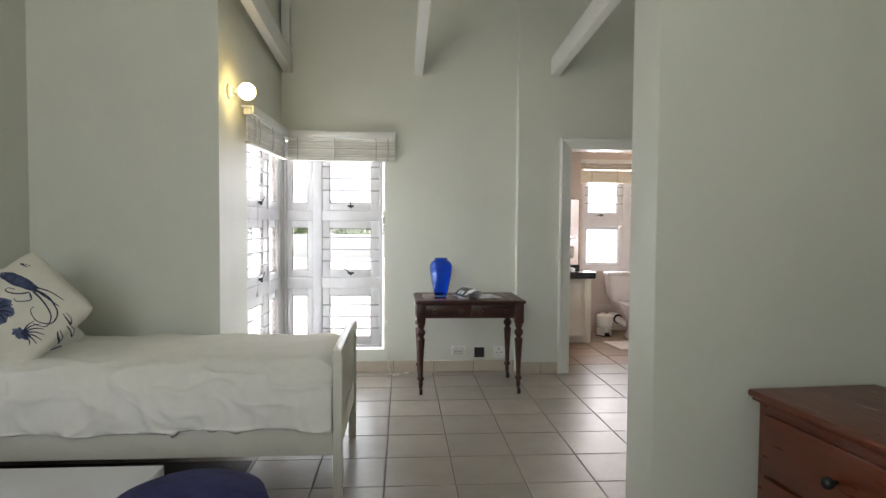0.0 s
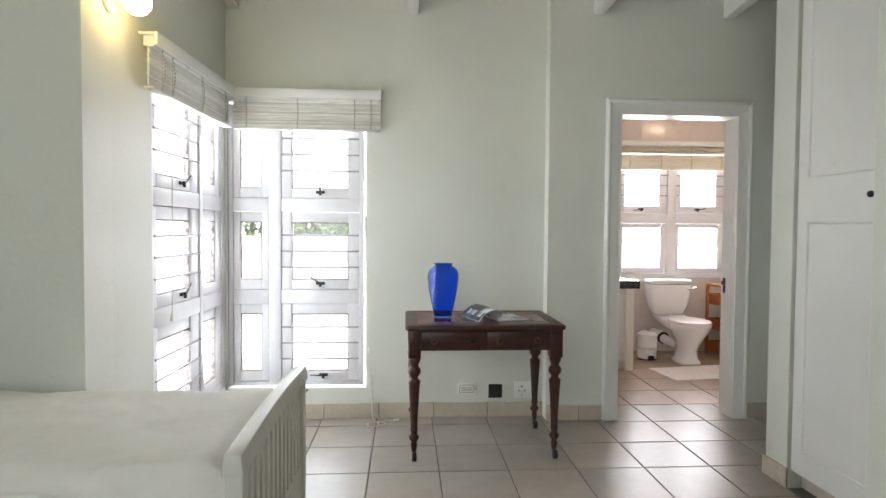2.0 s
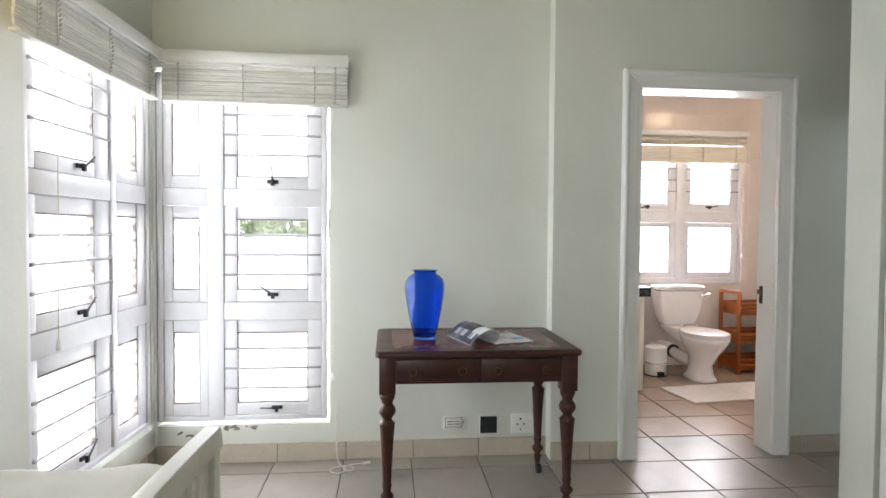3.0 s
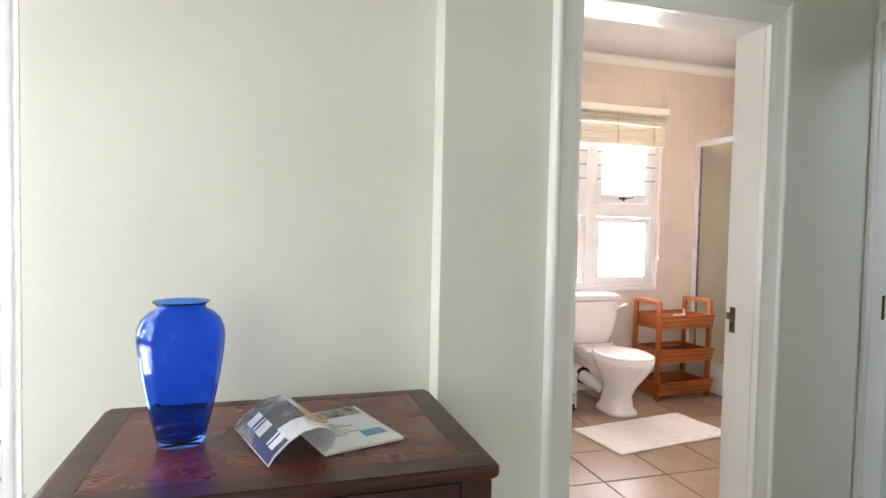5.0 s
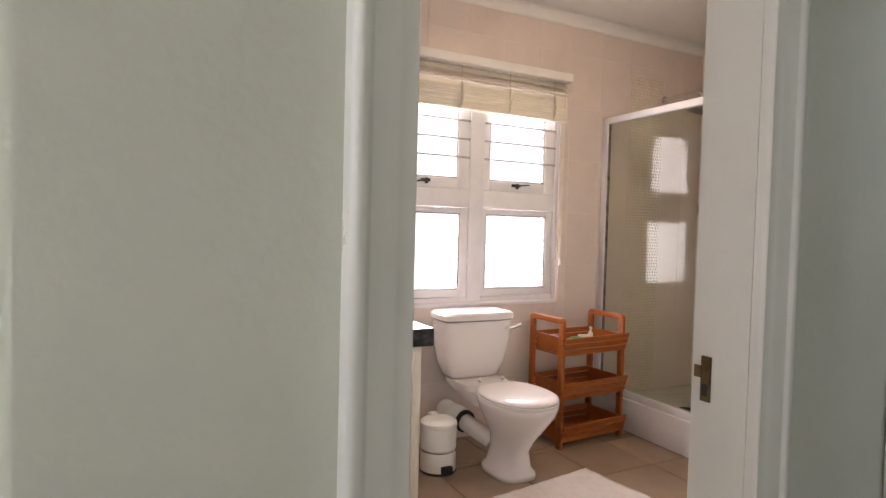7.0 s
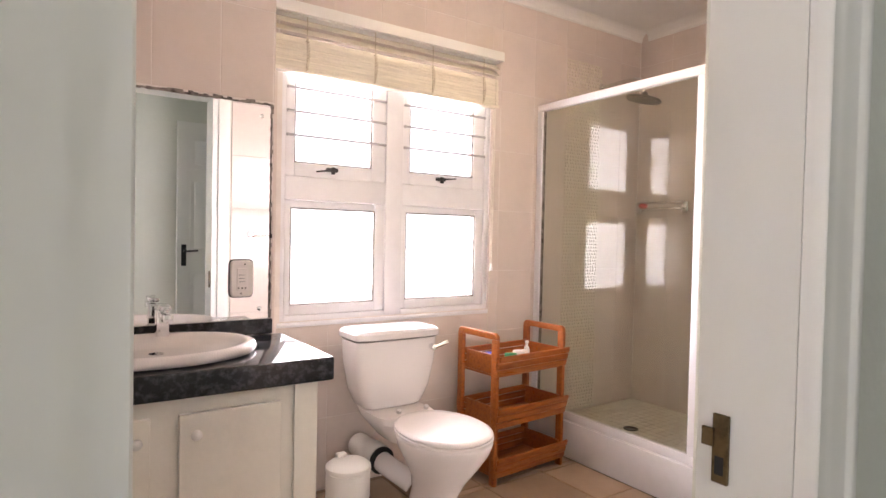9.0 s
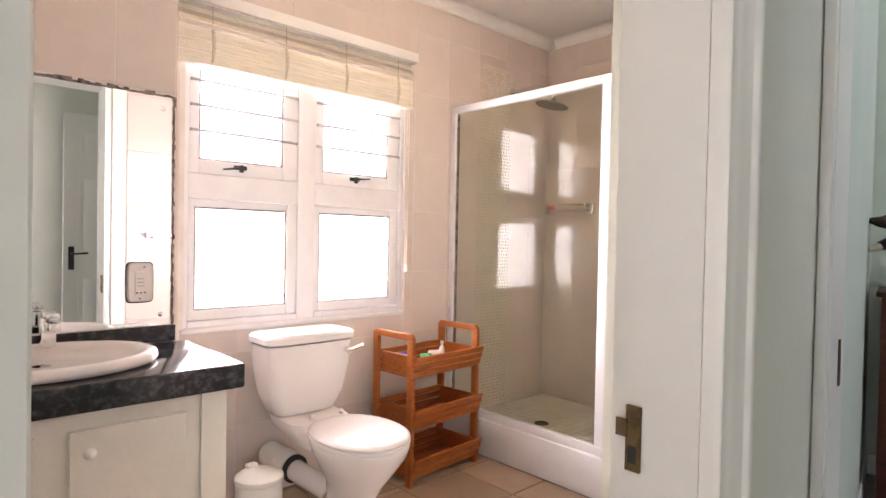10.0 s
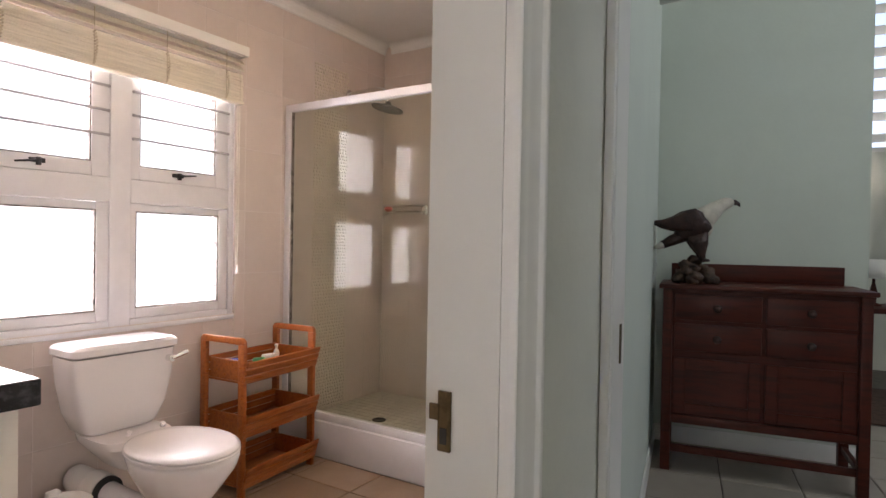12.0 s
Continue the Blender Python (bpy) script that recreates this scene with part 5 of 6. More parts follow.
# pedal bin
pb = thing("pedal_bin", 2.875, 7.08, 0, "small white pedal bin with black pedal beside the toilet", "bin")
part("body", lathe([(0.086, 0.0), (0.09, 0.008), (0.09, 0.225), (0.086, 0.228)], 32), PLAST, pb, smooth="angle")
part("lid", lathe([(0.092, 0.2285), (0.094, 0.234), (0.092, 0.246), (0.080, 0.256), (0.04, 0.262), (0.0, 0.263)], 32), PLAST, pb, smooth="angle")
part("lid_tab", boxes((-0.022, 0.022, 0.052, 0.086, 0.250, 0.272)), PLAST, pb, bevel=0.006, seg=3)
part("band", lathe([(0.0905, 0.108), (0.0915, 0.110), (0.0915, 0.118), (0.0905, 0.120)], 32), CHROME, pb, "thin chrome band", smooth="angle")
part("base_ring", lathe([(0.088, 0.0), (0.0925, 0.001), (0.0925, 0.010), (0.0905, 0.012)], 32), IRON, pb, smooth="angle")
part("pedal", boxes((-0.028, 0.028, -0.112, -0.086, 0.010, 0.050)), BLACK, pb, "black plastic pedal", bevel=0.005)

# bath mat
bm = bmesh.new()
NXm, NYm = 44, 24
gv = [[bm.verts.new((-0.435 + 0.87 * i / NXm, -0.215 + 0.43 * j / NYm, 0.010 + 0.0035 * noise.noise(Vector((i * 0.35, j * 0.35, 7))))) for j in range(NYm + 1)] for i in range(NXm + 1)]
for i in range(NXm):
    for j in range(NYm):
        bm.faces.new((gv[i][j], gv[i + 1][j], gv[i + 1][j + 1], gv[i][j + 1]))
bmat = finish("bath_mat", bm, TOWEL, None, "", True)
bmat.matrix_basis = pose(3.165, 6.50, 0.0, 0, 0, 8)
sm = bmat.modifiers.new("thick", "SOLIDIFY")
sm.thickness, sm.offset = 0.009, -1
tagged(bmat, "cream towelling bath mat on the tiled floor", "mat")

# slatted trolley
tr = thing("wooden_trolley", 3.84, 7.195, 0, "orange varnished pine three-tier trolley beside the shower", "trolley", rz=4)
TW, TD = 0.235, 0.125
for sx in (-1, 1):
    for sy in (-1, 1):
        part("post", boxes((sx * TW - 0.011, sx * TW + 0.011, sy * TD - 0.019, sy * TD + 0.019, 0.0, 0.70)), PINE, tr, bevel=0.004)
    hb = bmesh.new()
    prev = None
    for k in range(13):
        a = math.pi * k / 12
        y, z = -math.cos(a) * (TD + 0.019), 0.70 + 0.03 * min(1, math.sin(a) * 2.2)
        yi, zi = -math.cos(a) * (TD - 0.019), 0.699 - 0.0 + 0.001 * math.sin(a)
        cur = [hb.verts.new((sx * TW - 0.011, y, z)), hb.verts.new((sx * TW + 0.011, y, z)), hb.verts.new((sx * TW + 0.011, yi, zi)), hb.verts.new((sx * TW - 0.011, yi, zi))]
        if prev:
            for q in range(4):
                hb.faces.new((prev[q], prev[(q + 1) % 4], cur[(q + 1) % 4], cur[q]))
        else:
            hb.faces.new(cur)
        prev = cur
    hb.faces.new(prev[::-1])
    part("handle", hb, PINE, tr, bevel=0.003)
for zt in (0.515, 0.265, 0.03):
    tray = part("tray", boxes((-TW + 0.013, TW - 0.013, -TD - 0.002, TD - 0.0, zt, zt + 0.010)), PINE, tr, bevel=0.002, seg=1)
    for k in range(3):
        z0 = zt + 0.012 + k * 0.034
        o = -TD - 0.022 - 0.010 * k
        m = Matrix.Translation((0, o, z0 + 0.015)) @ Matrix.Rotation(radians(17), 4, "X")
        b2 = bmesh.new()
        box(b2, -TW - 0.012, TW + 0.012, -0.006, 0.006, -0.0155, 0.0155, m)
        part("slat", b2, PINE, tray, bevel=0.0025, seg=1)
        b3 = bmesh.new()
        box(b3, -TW + 0.013, TW - 0.013, TD - 0.018, TD - 0.008, z0, z0 + 0.03)
        part("slat", b3, PINE, tray, bevel=0.0025, seg=1)
    for sx in (-1, 1):
        b4 = bmesh.new()
        x0, x1 = sorted((sx * (TW - 0.013), sx * (TW - 0.025)))
        box(b4, x0, x1, -TD - 0.012, TD - 0.02, zt + 0.0105, zt + 0.105)
        part("tray_side", b4, PINE, tray, bevel=0.002, seg=1)
for mm, x, y, r, lab, nm in ((BLUEP, 3.70, 7.19, 0.030, "dark blue toiletry packet in the trolley", "toiletry_packet"), (BLUEP, 3.735, 7.24, 0.024, "dark blue toiletry packet in the trolley", "toiletry_packet"), (GREENP, 3.81, 7.17, 0.024, "green toiletry packet in the trolley", "toiletry_packet"), (TOWEL, 3.885, 7.18, 0.030, "folded pale cloth in the trolley", "folded_cloth")):
    b = boxes((-r * 1.5, r * 1.5, -r, r, 0, r * 1.5))
    ob = finish(nm, b, mm, None, "", bevel=r * 0.35, seg=3)
    ob.matrix_basis = pose(x, y, 0.5265 + 0.045, 12, 8, 30 * x) @ Matrix.Diagonal((0.8, 0.8, 0.75, 1))
    tagged(ob, lab, "packet")
    u = finish("stack_base", boxes((-r * 1.0, r * 1.0, -r * 0.8, r * 0.8, 0, 0.045)), LINEN, ob, "")
    u.matrix_parent_inverse = ob.matrix_basis.inverted()
    u.matrix_basis = pose(x, y, 0.5255, 0, 0, 30 * x)
bo = finish("small_bottle", lathe([(0.014, 0.0), (0.015, 0.07), (0.013, 0.085), (0.006, 0.092), (0.006, 0.105), (0.009, 0.107), (0.009, 0.118), (0.0, 0.119)], 16), PLAST, None, "", True)
bo.location = (3.945, 7.20, 0.5255)
tagged(bo, "small clear-white pump bottle in the trolley", "bottle")

# shower
SX = 4.22
hobm = tagged(finish("shower_hob", boxes((4.185, 4.33, 6.355, 7.437, 0.0, 0.195)), ALU, None, "", bevel=0.004), "pale tiled shower kerb", "kerb", kind="structure")
setting("floor_shower", boxes((4.33, 5.117, 6.355, 7.437, 0.0, 0.112)), GROUTW, "white mortar bed of the shower floor", "floor")
se = thing("shower_screen", 0, 0, 0, "white framed clear glass shower screen on a tiled kerb", "shower screen")
part("bottom_rail", boxes((SX - 0.018, SX + 0.018, 6.36, 7.437, 0.196, 0.238)), ALU, se, bevel=0.003)
part("top_rail", boxes((SX - 0.018, SX + 0.018, 6.36, 7.437, 1.912, 1.952)), ALU, se, bevel=0.003)
part("post", boxes((SX - 0.018, SX + 0.018, 7.395, 7.437, 0.2385, 1.9115)), ALU, se, bevel=0.003)
part("post", boxes((SX - 0.018, SX + 0.018, 6.36, 6.43, 0.2385, 1.9115)), ALU, se, bevel=0.003)
part("seal", boxes((SX - 0.008, SX + 0.008, 6.4305, 6.4365, 0.2385, 1.9115)), RUBBER, se, "thin grey rubber seal")
part("seal", boxes((SX - 0.008, SX + 0.008, 7.388, 7.3945, 0.2385, 1.9115)), RUBBER, se, "thin grey rubber seal")
gp = part("pane", boxes((SX - 0.003, SX + 0.003, 6.437, 7.3875, 0.2385, 1.9115)), SHOWERGLASS, se, "clear reflective shower glass")
gp.visible_shadow = False
sh = thing("rain_shower", 0, 0, 0, "chrome rain shower head on a wall arm", "shower head")
tube("arm", [(4.74, 7.44, 2.135), (4.74, 7.38, 2.14), (4.74, 7.24, 2.145), (4.74, 7.15, 2.14), (4.74, 7.12, 2.11), (4.74, 7.12, 2.05)], 0.011, CHROME, sh, "", 4)
part("flange", rod(bmesh.new(), (4.74, 7.437, 2.135), (4.74, 7.425, 2.135), 0.03, 24), CHROME, sh, bevel=0.003)
part("rose", lathe([(0.0, 0.0), (0.098, 0.0), (0.102, 0.006), (0.098, 0.012), (0.03, 0.020), (0.018, 0.035), (0.014, 0.05)], 40), STEEL, sh, "round grey rain head", smooth="angle").matrix_basis = pose(4.74, 7.12, 2.003, 9, 7, 0)
rl = thing("shower_shelf", 0, 0, 0, "chrome shower rail shelf on the tiled wall", "shelf")
for z in (1.385, 1.425):
    tube("rail", [(5.115, 7.40, z), (5.06, 7.40, z), (5.05, 7.38, z), (5.05, 7.10, z), (5.06, 7.07, z), (5.115, 7.07, z)], 0.006, CHROME, rl)
part("bracket", boxes((5.09, 5.116, 7.04, 7.085, 1.365, 1.43)), CHROME, rl, bevel=0.004)
part("bracket", boxes((5.09, 5.116, 7.38, 7.425, 1.365, 1.43)), CHROME, rl, bevel=0.004)
part("glass_plate", boxes((5.055, 5.115, 7.09, 7.38, 1.386, 1.392)), GLASS, rl)
sp = finish("soap", ball(bmesh.new(), (5.07, 7.35, 1.4085), 0.03, 1.2, 0.8, 0.55), PINK, None, "", True)
tagged(sp, "pink soap bar on the shower rail", "soap")
tagged(finish("floor_drain", lathe([(0.04, 0.0), (0.042, 0.003), (0.034, 0.004), (0.03, 0.001), (0.0, 0.001)], 24, off=(4.58, 7.02, 0.1205)), IRON, None, "", True), "round dark metal shower drain", "drain")

# towel rail beside the door
tw = thing("towel_rail", 0, 0, 0, "chrome towel rail on the tiled wall beside the door", "towel rail")
part("bar", rod(bmesh.new(), (2.915, BY0 + 0.062, 1.17), (3.225, BY0 + 0.062, 1.17), 0.009, 14), CHROME, tw, smooth="angle")
for x in (2.915, 3.225):
    part("bracket", boxes((x - 0.018, x + 0.018, BY0 + 0.0095, BY0 + 0.072, 1.152, 1.188)), CHROME, tw, bevel=0.003)

# ceiling lamp
sc = thing("ceiling_lamp", 3.62, 6.25, BATH_H, "lit warm glass bowl ceiling lamp in the bathroom", "lamp")
part("base", lathe([(0.07, -0.0005), (0.07, -0.012), (0.05, -0.022)][::-1], 28), BRASS, sc, smooth="angle")
part("bowl", lathe([(0.0, -0.105), (0.05, -0.100), (0.095, -0.080), (0.125, -0.050), (0.132, -0.023), (0.07, -0.023)], 36), BOWL, sc, "glowing frosted glass bowl", smooth=True)

# ---- passage beyond the east door ----
PM = pose(3.25, 5.285, 0, 0, 0, CORR)


def placed(ob):
    ob.matrix_basis = PM @ ob.matrix_basis
    return ob


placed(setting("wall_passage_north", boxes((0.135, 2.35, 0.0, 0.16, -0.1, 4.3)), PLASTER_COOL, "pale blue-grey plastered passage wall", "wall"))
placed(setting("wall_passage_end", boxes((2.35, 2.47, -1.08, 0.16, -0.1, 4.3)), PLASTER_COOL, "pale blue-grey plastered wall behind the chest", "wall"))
placed(setting("baseboard_passage", boxes((0.140, 2.337, -0.012, -0.0005, 0.0, 0.10)), PAINT, "white painted skirting along the passage", "skirting", bevel=0.003))
placed(setting("baseboard_passage_end", boxes((2.338, 2.3495, -1.07, -0.013, 0.0, 0.10)), PAINT, "white painted skirting behind the chest", "skirting", bevel=0.003))
placed(setting("wall_far_room", slab_with_holes("x", 5.9, 6.05, -4.0, 1.5, -0.1, 4.3, [(-2.7, -1.45, 2.2, 3.85)]), PLASTER, "pale wall of the far room", "wall"))
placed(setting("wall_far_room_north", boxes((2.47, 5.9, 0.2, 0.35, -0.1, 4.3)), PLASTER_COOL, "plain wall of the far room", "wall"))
# The high hole is invented, to go with the added passage lamp.
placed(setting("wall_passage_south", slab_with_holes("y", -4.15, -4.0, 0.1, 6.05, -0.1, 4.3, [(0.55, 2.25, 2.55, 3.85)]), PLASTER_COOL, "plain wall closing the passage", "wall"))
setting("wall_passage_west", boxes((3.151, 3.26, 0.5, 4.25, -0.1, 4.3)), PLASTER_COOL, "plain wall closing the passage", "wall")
placed(setting("ceiling_passage", boxes((-0.4, 6.05, -5.2, 0.5, 4.3, 4.4)), CEIL, "white passage ceiling", "ceiling"))

# hardwood chest in the passage
ch = thing("sideboard", 0, 0, 0, "dark red hardwood sideboard with drawers, doors and low back", "sideboard")
ch.matrix_basis = pose(5.080, 5.525, 0, 0, 0, CORR - 90)
CW, CD, CH = 0.925, 0.44, 0.985
part("top", boxes((-0.02, CW + 0.02, -0.015, CD, CH - 0.024, CH)), CHESTW, ch, bevel=0.005)
part("back_board", boxes((0.03, CW - 0.03, CD - 0.022, CD - 0.001, CH + 0.0005, CH + 0.10)), CHESTW, ch, bevel=0.004)
part("carcass", boxes((0.03, CW - 0.03, 0.02, CD - 0.01, 0.26, CH - 0.0245)), CHESTW, ch)
for x in (0.0, CW - 0.048):
    part("front_leg", boxes((x, x + 0.048, 0.0, 0.048, 0.0, CH - 0.0245)), CHESTW, ch, bevel=0.004)
    part("back_leg", boxes((x, x + 0.048, CD - 0.058, CD - 0.010, 0.0, 0.2595)), CHESTW, ch, bevel=0.004)
    part("side_stretcher", boxes((x + 0.012, x + 0.036, 0.049, CD - 0.059, 0.10, 0.135)), CHESTW, ch, bevel=0.003)
part("front_stretcher", boxes((0.049, CW - 0.049, 0.012, 0.036, 0.10, 0.138)), CHESTW, ch, bevel=0.003)
part("bottom_rail", boxes((0.049, CW - 0.049, 0.004, 0.0195, 0.255, 0.30)), CHESTW, ch, bevel=0.003)
for x0, x1 in ((0.06, 0.465), (0.485, CW - 0.06)):
    for z0, z1 in ((0.80, 0.935), (0.64, 0.78)):
        dr = part("drawer", boxes((x0, x1, 0.006, 0.0195, z0, z1)), CHESTW, ch, bevel=0.004)
        xm = (x0 + x1) / 2
        part("knob", ball(rod(bmesh.new(), (xm, 0.006, (z0 + z1) / 2), (xm, -0.012, (z0 + z1) / 2), 0.007), (xm, -0.018, (z0 + z1) / 2), 0.020), FEATHER, dr, "dark turned wooden knob", smooth=True)
    dr = part("door", boxes((x0, x0 + 0.055, 0.005, 0.0195, 0.31, 0.60), (x1 - 0.055, x1, 0.005, 0.0195, 0.31, 0.60), (x0 + 0.055, x1 - 0.055, 0.005, 0.0195, 0.31, 0.365), (x0 + 0.055, x1 - 0.055, 0.005, 0.0195, 0.545, 0.60)), CHESTW, ch, bevel=0.002, seg=1)
    part("door_panel", boxes((x0 + 0.056, x1 - 0.056, 0.013, 0.0193, 0.366, 0.544)), CHESTW, dr)

# carved eagle on the chest: one plain shape
bm = bmesh.new()


def blob(c, r, sx, sy, sz, rot, mi, u=18, v=12):
    n0 = len(bm.faces)
    ball(bm, c, r, sx, sy, sz, u, v, Matrix.Rotation(radians(rot), 4, "Y"))
    bm.faces.ensure_lookup_table()
    for f in bm.faces[n0:]:
        f.material_index = mi


def sweep(rings, y0, mi, seg=16):
    """Joins ovals (x, z, half height, half width) along a bent line in the upright plane y = y0."""
    made = []
    for k, (x, z, hh, hw) in enumerate(rings):
        xa, za = rings[max(k - 1, 0)][:2]
        xb, zb3 = rings[min(k + 1, len(rings) - 1)][:2]
        d = Vector((xb - xa, 0, zb3 - za)).normalized()
        up = Vector((-d.z, 0, d.x))
        made.append([bm.verts.new(Vector((x, y0, z)) + up * hh * math.cos(2 * math.pi * q / seg) + Vector((0, 1, 0)) * hw * math.sin(2 * math.pi * q / seg)) for q in range(seg)])
    fs = []
    for ra, rb in zip(made, made[1:]):
        fs += [bm.faces.new((ra[q], ra[(q + 1) % seg], rb[(q + 1) % seg], rb[q])) for q in range(seg)]
    fs += [bm.faces.new(made[0][::-1]), bm.faces.new(made[-1])]
    for f in fs:
        f.material_index = mi


sweep([(-0.13, 0.235, 0.010, 0.02), (-0.09, 0.262, 0.045, 0.045), (-0.04, 0.292, 0.072, 0.062), (0.005, 0.318, 0.075, 0.066), (0.035, 0.335, 0.060, 0.056), (0.045, 0.345, 0.030, 0.03)], 0, 0)
sweep([(0.000, 0.335, 0.050, 0.050), (0.036, 0.358, 0.062, 0.055), (0.072, 0.390, 0.048, 0.045), (0.108, 0.420, 0.036, 0.036), (0.140, 0.435, 0.032, 0.032), (0.165, 0.438, 0.024, 0.024), (0.178, 0.437, 0.010, 0.010)], 0, 1)
blob((0.048, 0, 0.305), 0.034, 0.8, 1.2, 1.7, 8, 1)
sweep([(0.160, 0.440, 0.016, 0.014), (0.186, 0.438, 0.015, 0.011), (0.203, 0.430, 0.010, 0.007), (0.209, 0.416, 0.003, 0.003)], 0, 0, 10)
for side in (-1, 1):
    sweep([(0.012, 0.365, 0.020, 0.010), (-0.012, 0.355, 0.052, 0.018), (-0.06, 0.335, 0.060, 0.020), (-0.12, 0.322, 0.042, 0.016), (-0.18, 0.320, 0.024, 0.012), (-0.235, 0.330, 0.006, 0.005)], side * 0.052, 0)
    sweep([(-0.012, 0.265, 0.060, 0.034), (0.006, 0.205, 0.042, 0.026), (0.016, 0.158, 0.018, 0.014), (0.020, 0.115, 0.013, 0.013)], side * 0.026, 0)
    blob((0.030, side * 0.026, 0.128), 0.016, 1.8, 1.0, 0.6, 10, 0, 10, 7)
sweep([(-0.08, 0.252, 0.032, 0.035), (-0.13, 0.232, 0.030, 0.042), (-0.185, 0.205, 0.022, 0.048)], 0, 0)
sweep([(-0.180, 0.207, 0.020, 0.047), (-0.205, 0.196, 0.016, 0.048), (-0.222, 0.186, 0.006, 0.042)], 0, 1)
rg = random.Random(11)
for k in range(46):
    a, q = rg.uniform(0, 6.28), math.sqrt(rg.uniform(0, 1))
    blob((-0.015 + math.cos(a) * 0.10 * q, math.sin(a) * 0.065 * q, 0.014 + 0.115 * (1 - q) + rg.uniform(0, 0.03) * (1 - q)), rg.uniform(0.014, 0.034), rg.uniform(0.9, 1.7), 1, 0.9, rg.uniform(-70, 70), 2, 10, 7)
for v in {v for f in bm.faces if f.material_index == 2 for v in f.verts}:
    v.co += 0.016 * Vector((noise.noise(v.co * 38), noise.noise(v.co * 38 + Vector((7, 0, 0))), noise.noise(v.co * 38 + Vector((0, 9, 0)))))
for v in bm.verts:
    v.co.z = max(v.co.z, 0.0)
eg = finish("eagle_statue", bm, [FEATHER, FWHITE, ROOTW], None, "", True)
eg.matrix_basis = ch.matrix_basis @ pose(0.165, 0.150, CH + 0.0005, 0, 0, 14)
tagged(eg, "carved fish eagle with white head on a driftwood root", "statue")

# far room bits seen past the passage wall
ft = thing("side_table", 0, 0, 0, "dark brown side table in the far room", "table")
ft.matrix_basis = PM @ pose(4.6, -1.95, 0)
part("top", boxes((-0.3, 0.3, -0.5, 0.5, 0.66, 0.70)), CHESTW, ft, bevel=0.004)
for x in (-0.26, 0.26):
    for y in (-0.46, 0.46):
        part("leg", boxes((x - 0.025, x + 0.025, y - 0.025, y + 0.025, 0, 0.6595)), CHESTW, ft, bevel=0.003)
tl = thing("table_lamp", 0, 0, 0, "small table lamp with pale shade on the side table", "lamp")
tl.matrix_basis = PM @ pose(4.6, -1.66, 0.7005)
part("base", lathe([(0.06, 0.0), (0.06, 0.015), (0.02, 0.03), (0.03, 0.12), (0.012, 0.2), (0.012, 0.26)], 20), CHESTW, tl, smooth=True)
part("shade", lathe([(0.13, 0.24), (0.09, 0.40), (0.085, 0.40), (0.125, 0.24)], 28), LINEN, tl, smooth=True)
sl = thing("spot_lamp", 0, 0, 0, "small lit round wall spot in the far room", "lamp")
sl.matrix_basis = PM @ pose(5.895, -1.80, 1.94)
part("globe", ball(bmesh.new(), (-0.06, 0, 0), 0.05), BULBW, sl, smooth=True)
part("base", boxes((-0.02, -0.0005, -0.03, 0.03, -0.03, 0.03)), PLAST, sl)
rgx = finish("far_rug", boxes((-0.6, 0.6, -0.9, 0.9, 0.0005, 0.010)), RUG, None, "", bevel=0.003)
rgx.matrix_basis = PM @ pose(3.9, -1.9, 0)
tagged(rgx, "dark brown patterned rug in the far room", "rug")

lv2 = thing("window_4", 0, 0, 0, "white louvred high window of the far room", "window", kind="structure")
lv2.matrix_basis = PM @ pose(5.89, -2.7, 2.2)
part("window_frame", boxes((0.0, 0.06, 0.0, 0.05, 0.0, 1.65), (0.0, 0.06, 1.20, 1.25, 0.0, 1.65), (0.0, 0.06, 0.05, 1.20, 0.0, 0.05), (0.0, 0.06, 0.05, 1.20, 1.60, 1.65)), PAINT, lv2)
for k in range(7):
    b = bmesh.new()
    box(b, -0.05, 0.05, 0.051, 1.199, -0.008, 0.008, Matrix.Translation((0.03, 0, 0.15 + k * 0.225)) @ Matrix.Rotation(radians(48), 4, "Y"))
    part("louvre", b, PAINT, lv2)

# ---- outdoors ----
# Glowing shell added beyond the garden so the window panes read as white.
WHITE_GLOW = mat("glowing_white_backdrop", (1.0, 1.0, 1.0), 1.0, var=0, bump=0, emit=0.22)
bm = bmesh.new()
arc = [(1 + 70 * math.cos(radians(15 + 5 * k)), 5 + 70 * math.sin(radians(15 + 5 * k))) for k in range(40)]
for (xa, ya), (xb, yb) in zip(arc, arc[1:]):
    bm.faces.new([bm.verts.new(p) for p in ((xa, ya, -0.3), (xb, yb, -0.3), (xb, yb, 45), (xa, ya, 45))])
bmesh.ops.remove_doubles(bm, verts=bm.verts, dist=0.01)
setting("backdrop", bm, WHITE_GLOW, "glowing white backdrop shell in place of the low sky", "sky")
bm = bmesh.new()
vsq = [bm.verts.new(p) for p in ((-900, -900, -0.25), (900, -900, -0.25), (900, 900, -0.25), (-900, 900, -0.25))]
bm.faces.new(vsq)
setting("ground", bm, GROUND, "pale dry sunlit ground outside", "ground")
rg = random.Random(21)
setting("garden_wall", boxes((-16, 1.2, 30.0, 30.22, -0.26, 0.92)), PAINTC, "long white painted garden wall before the shrubs", "wall")


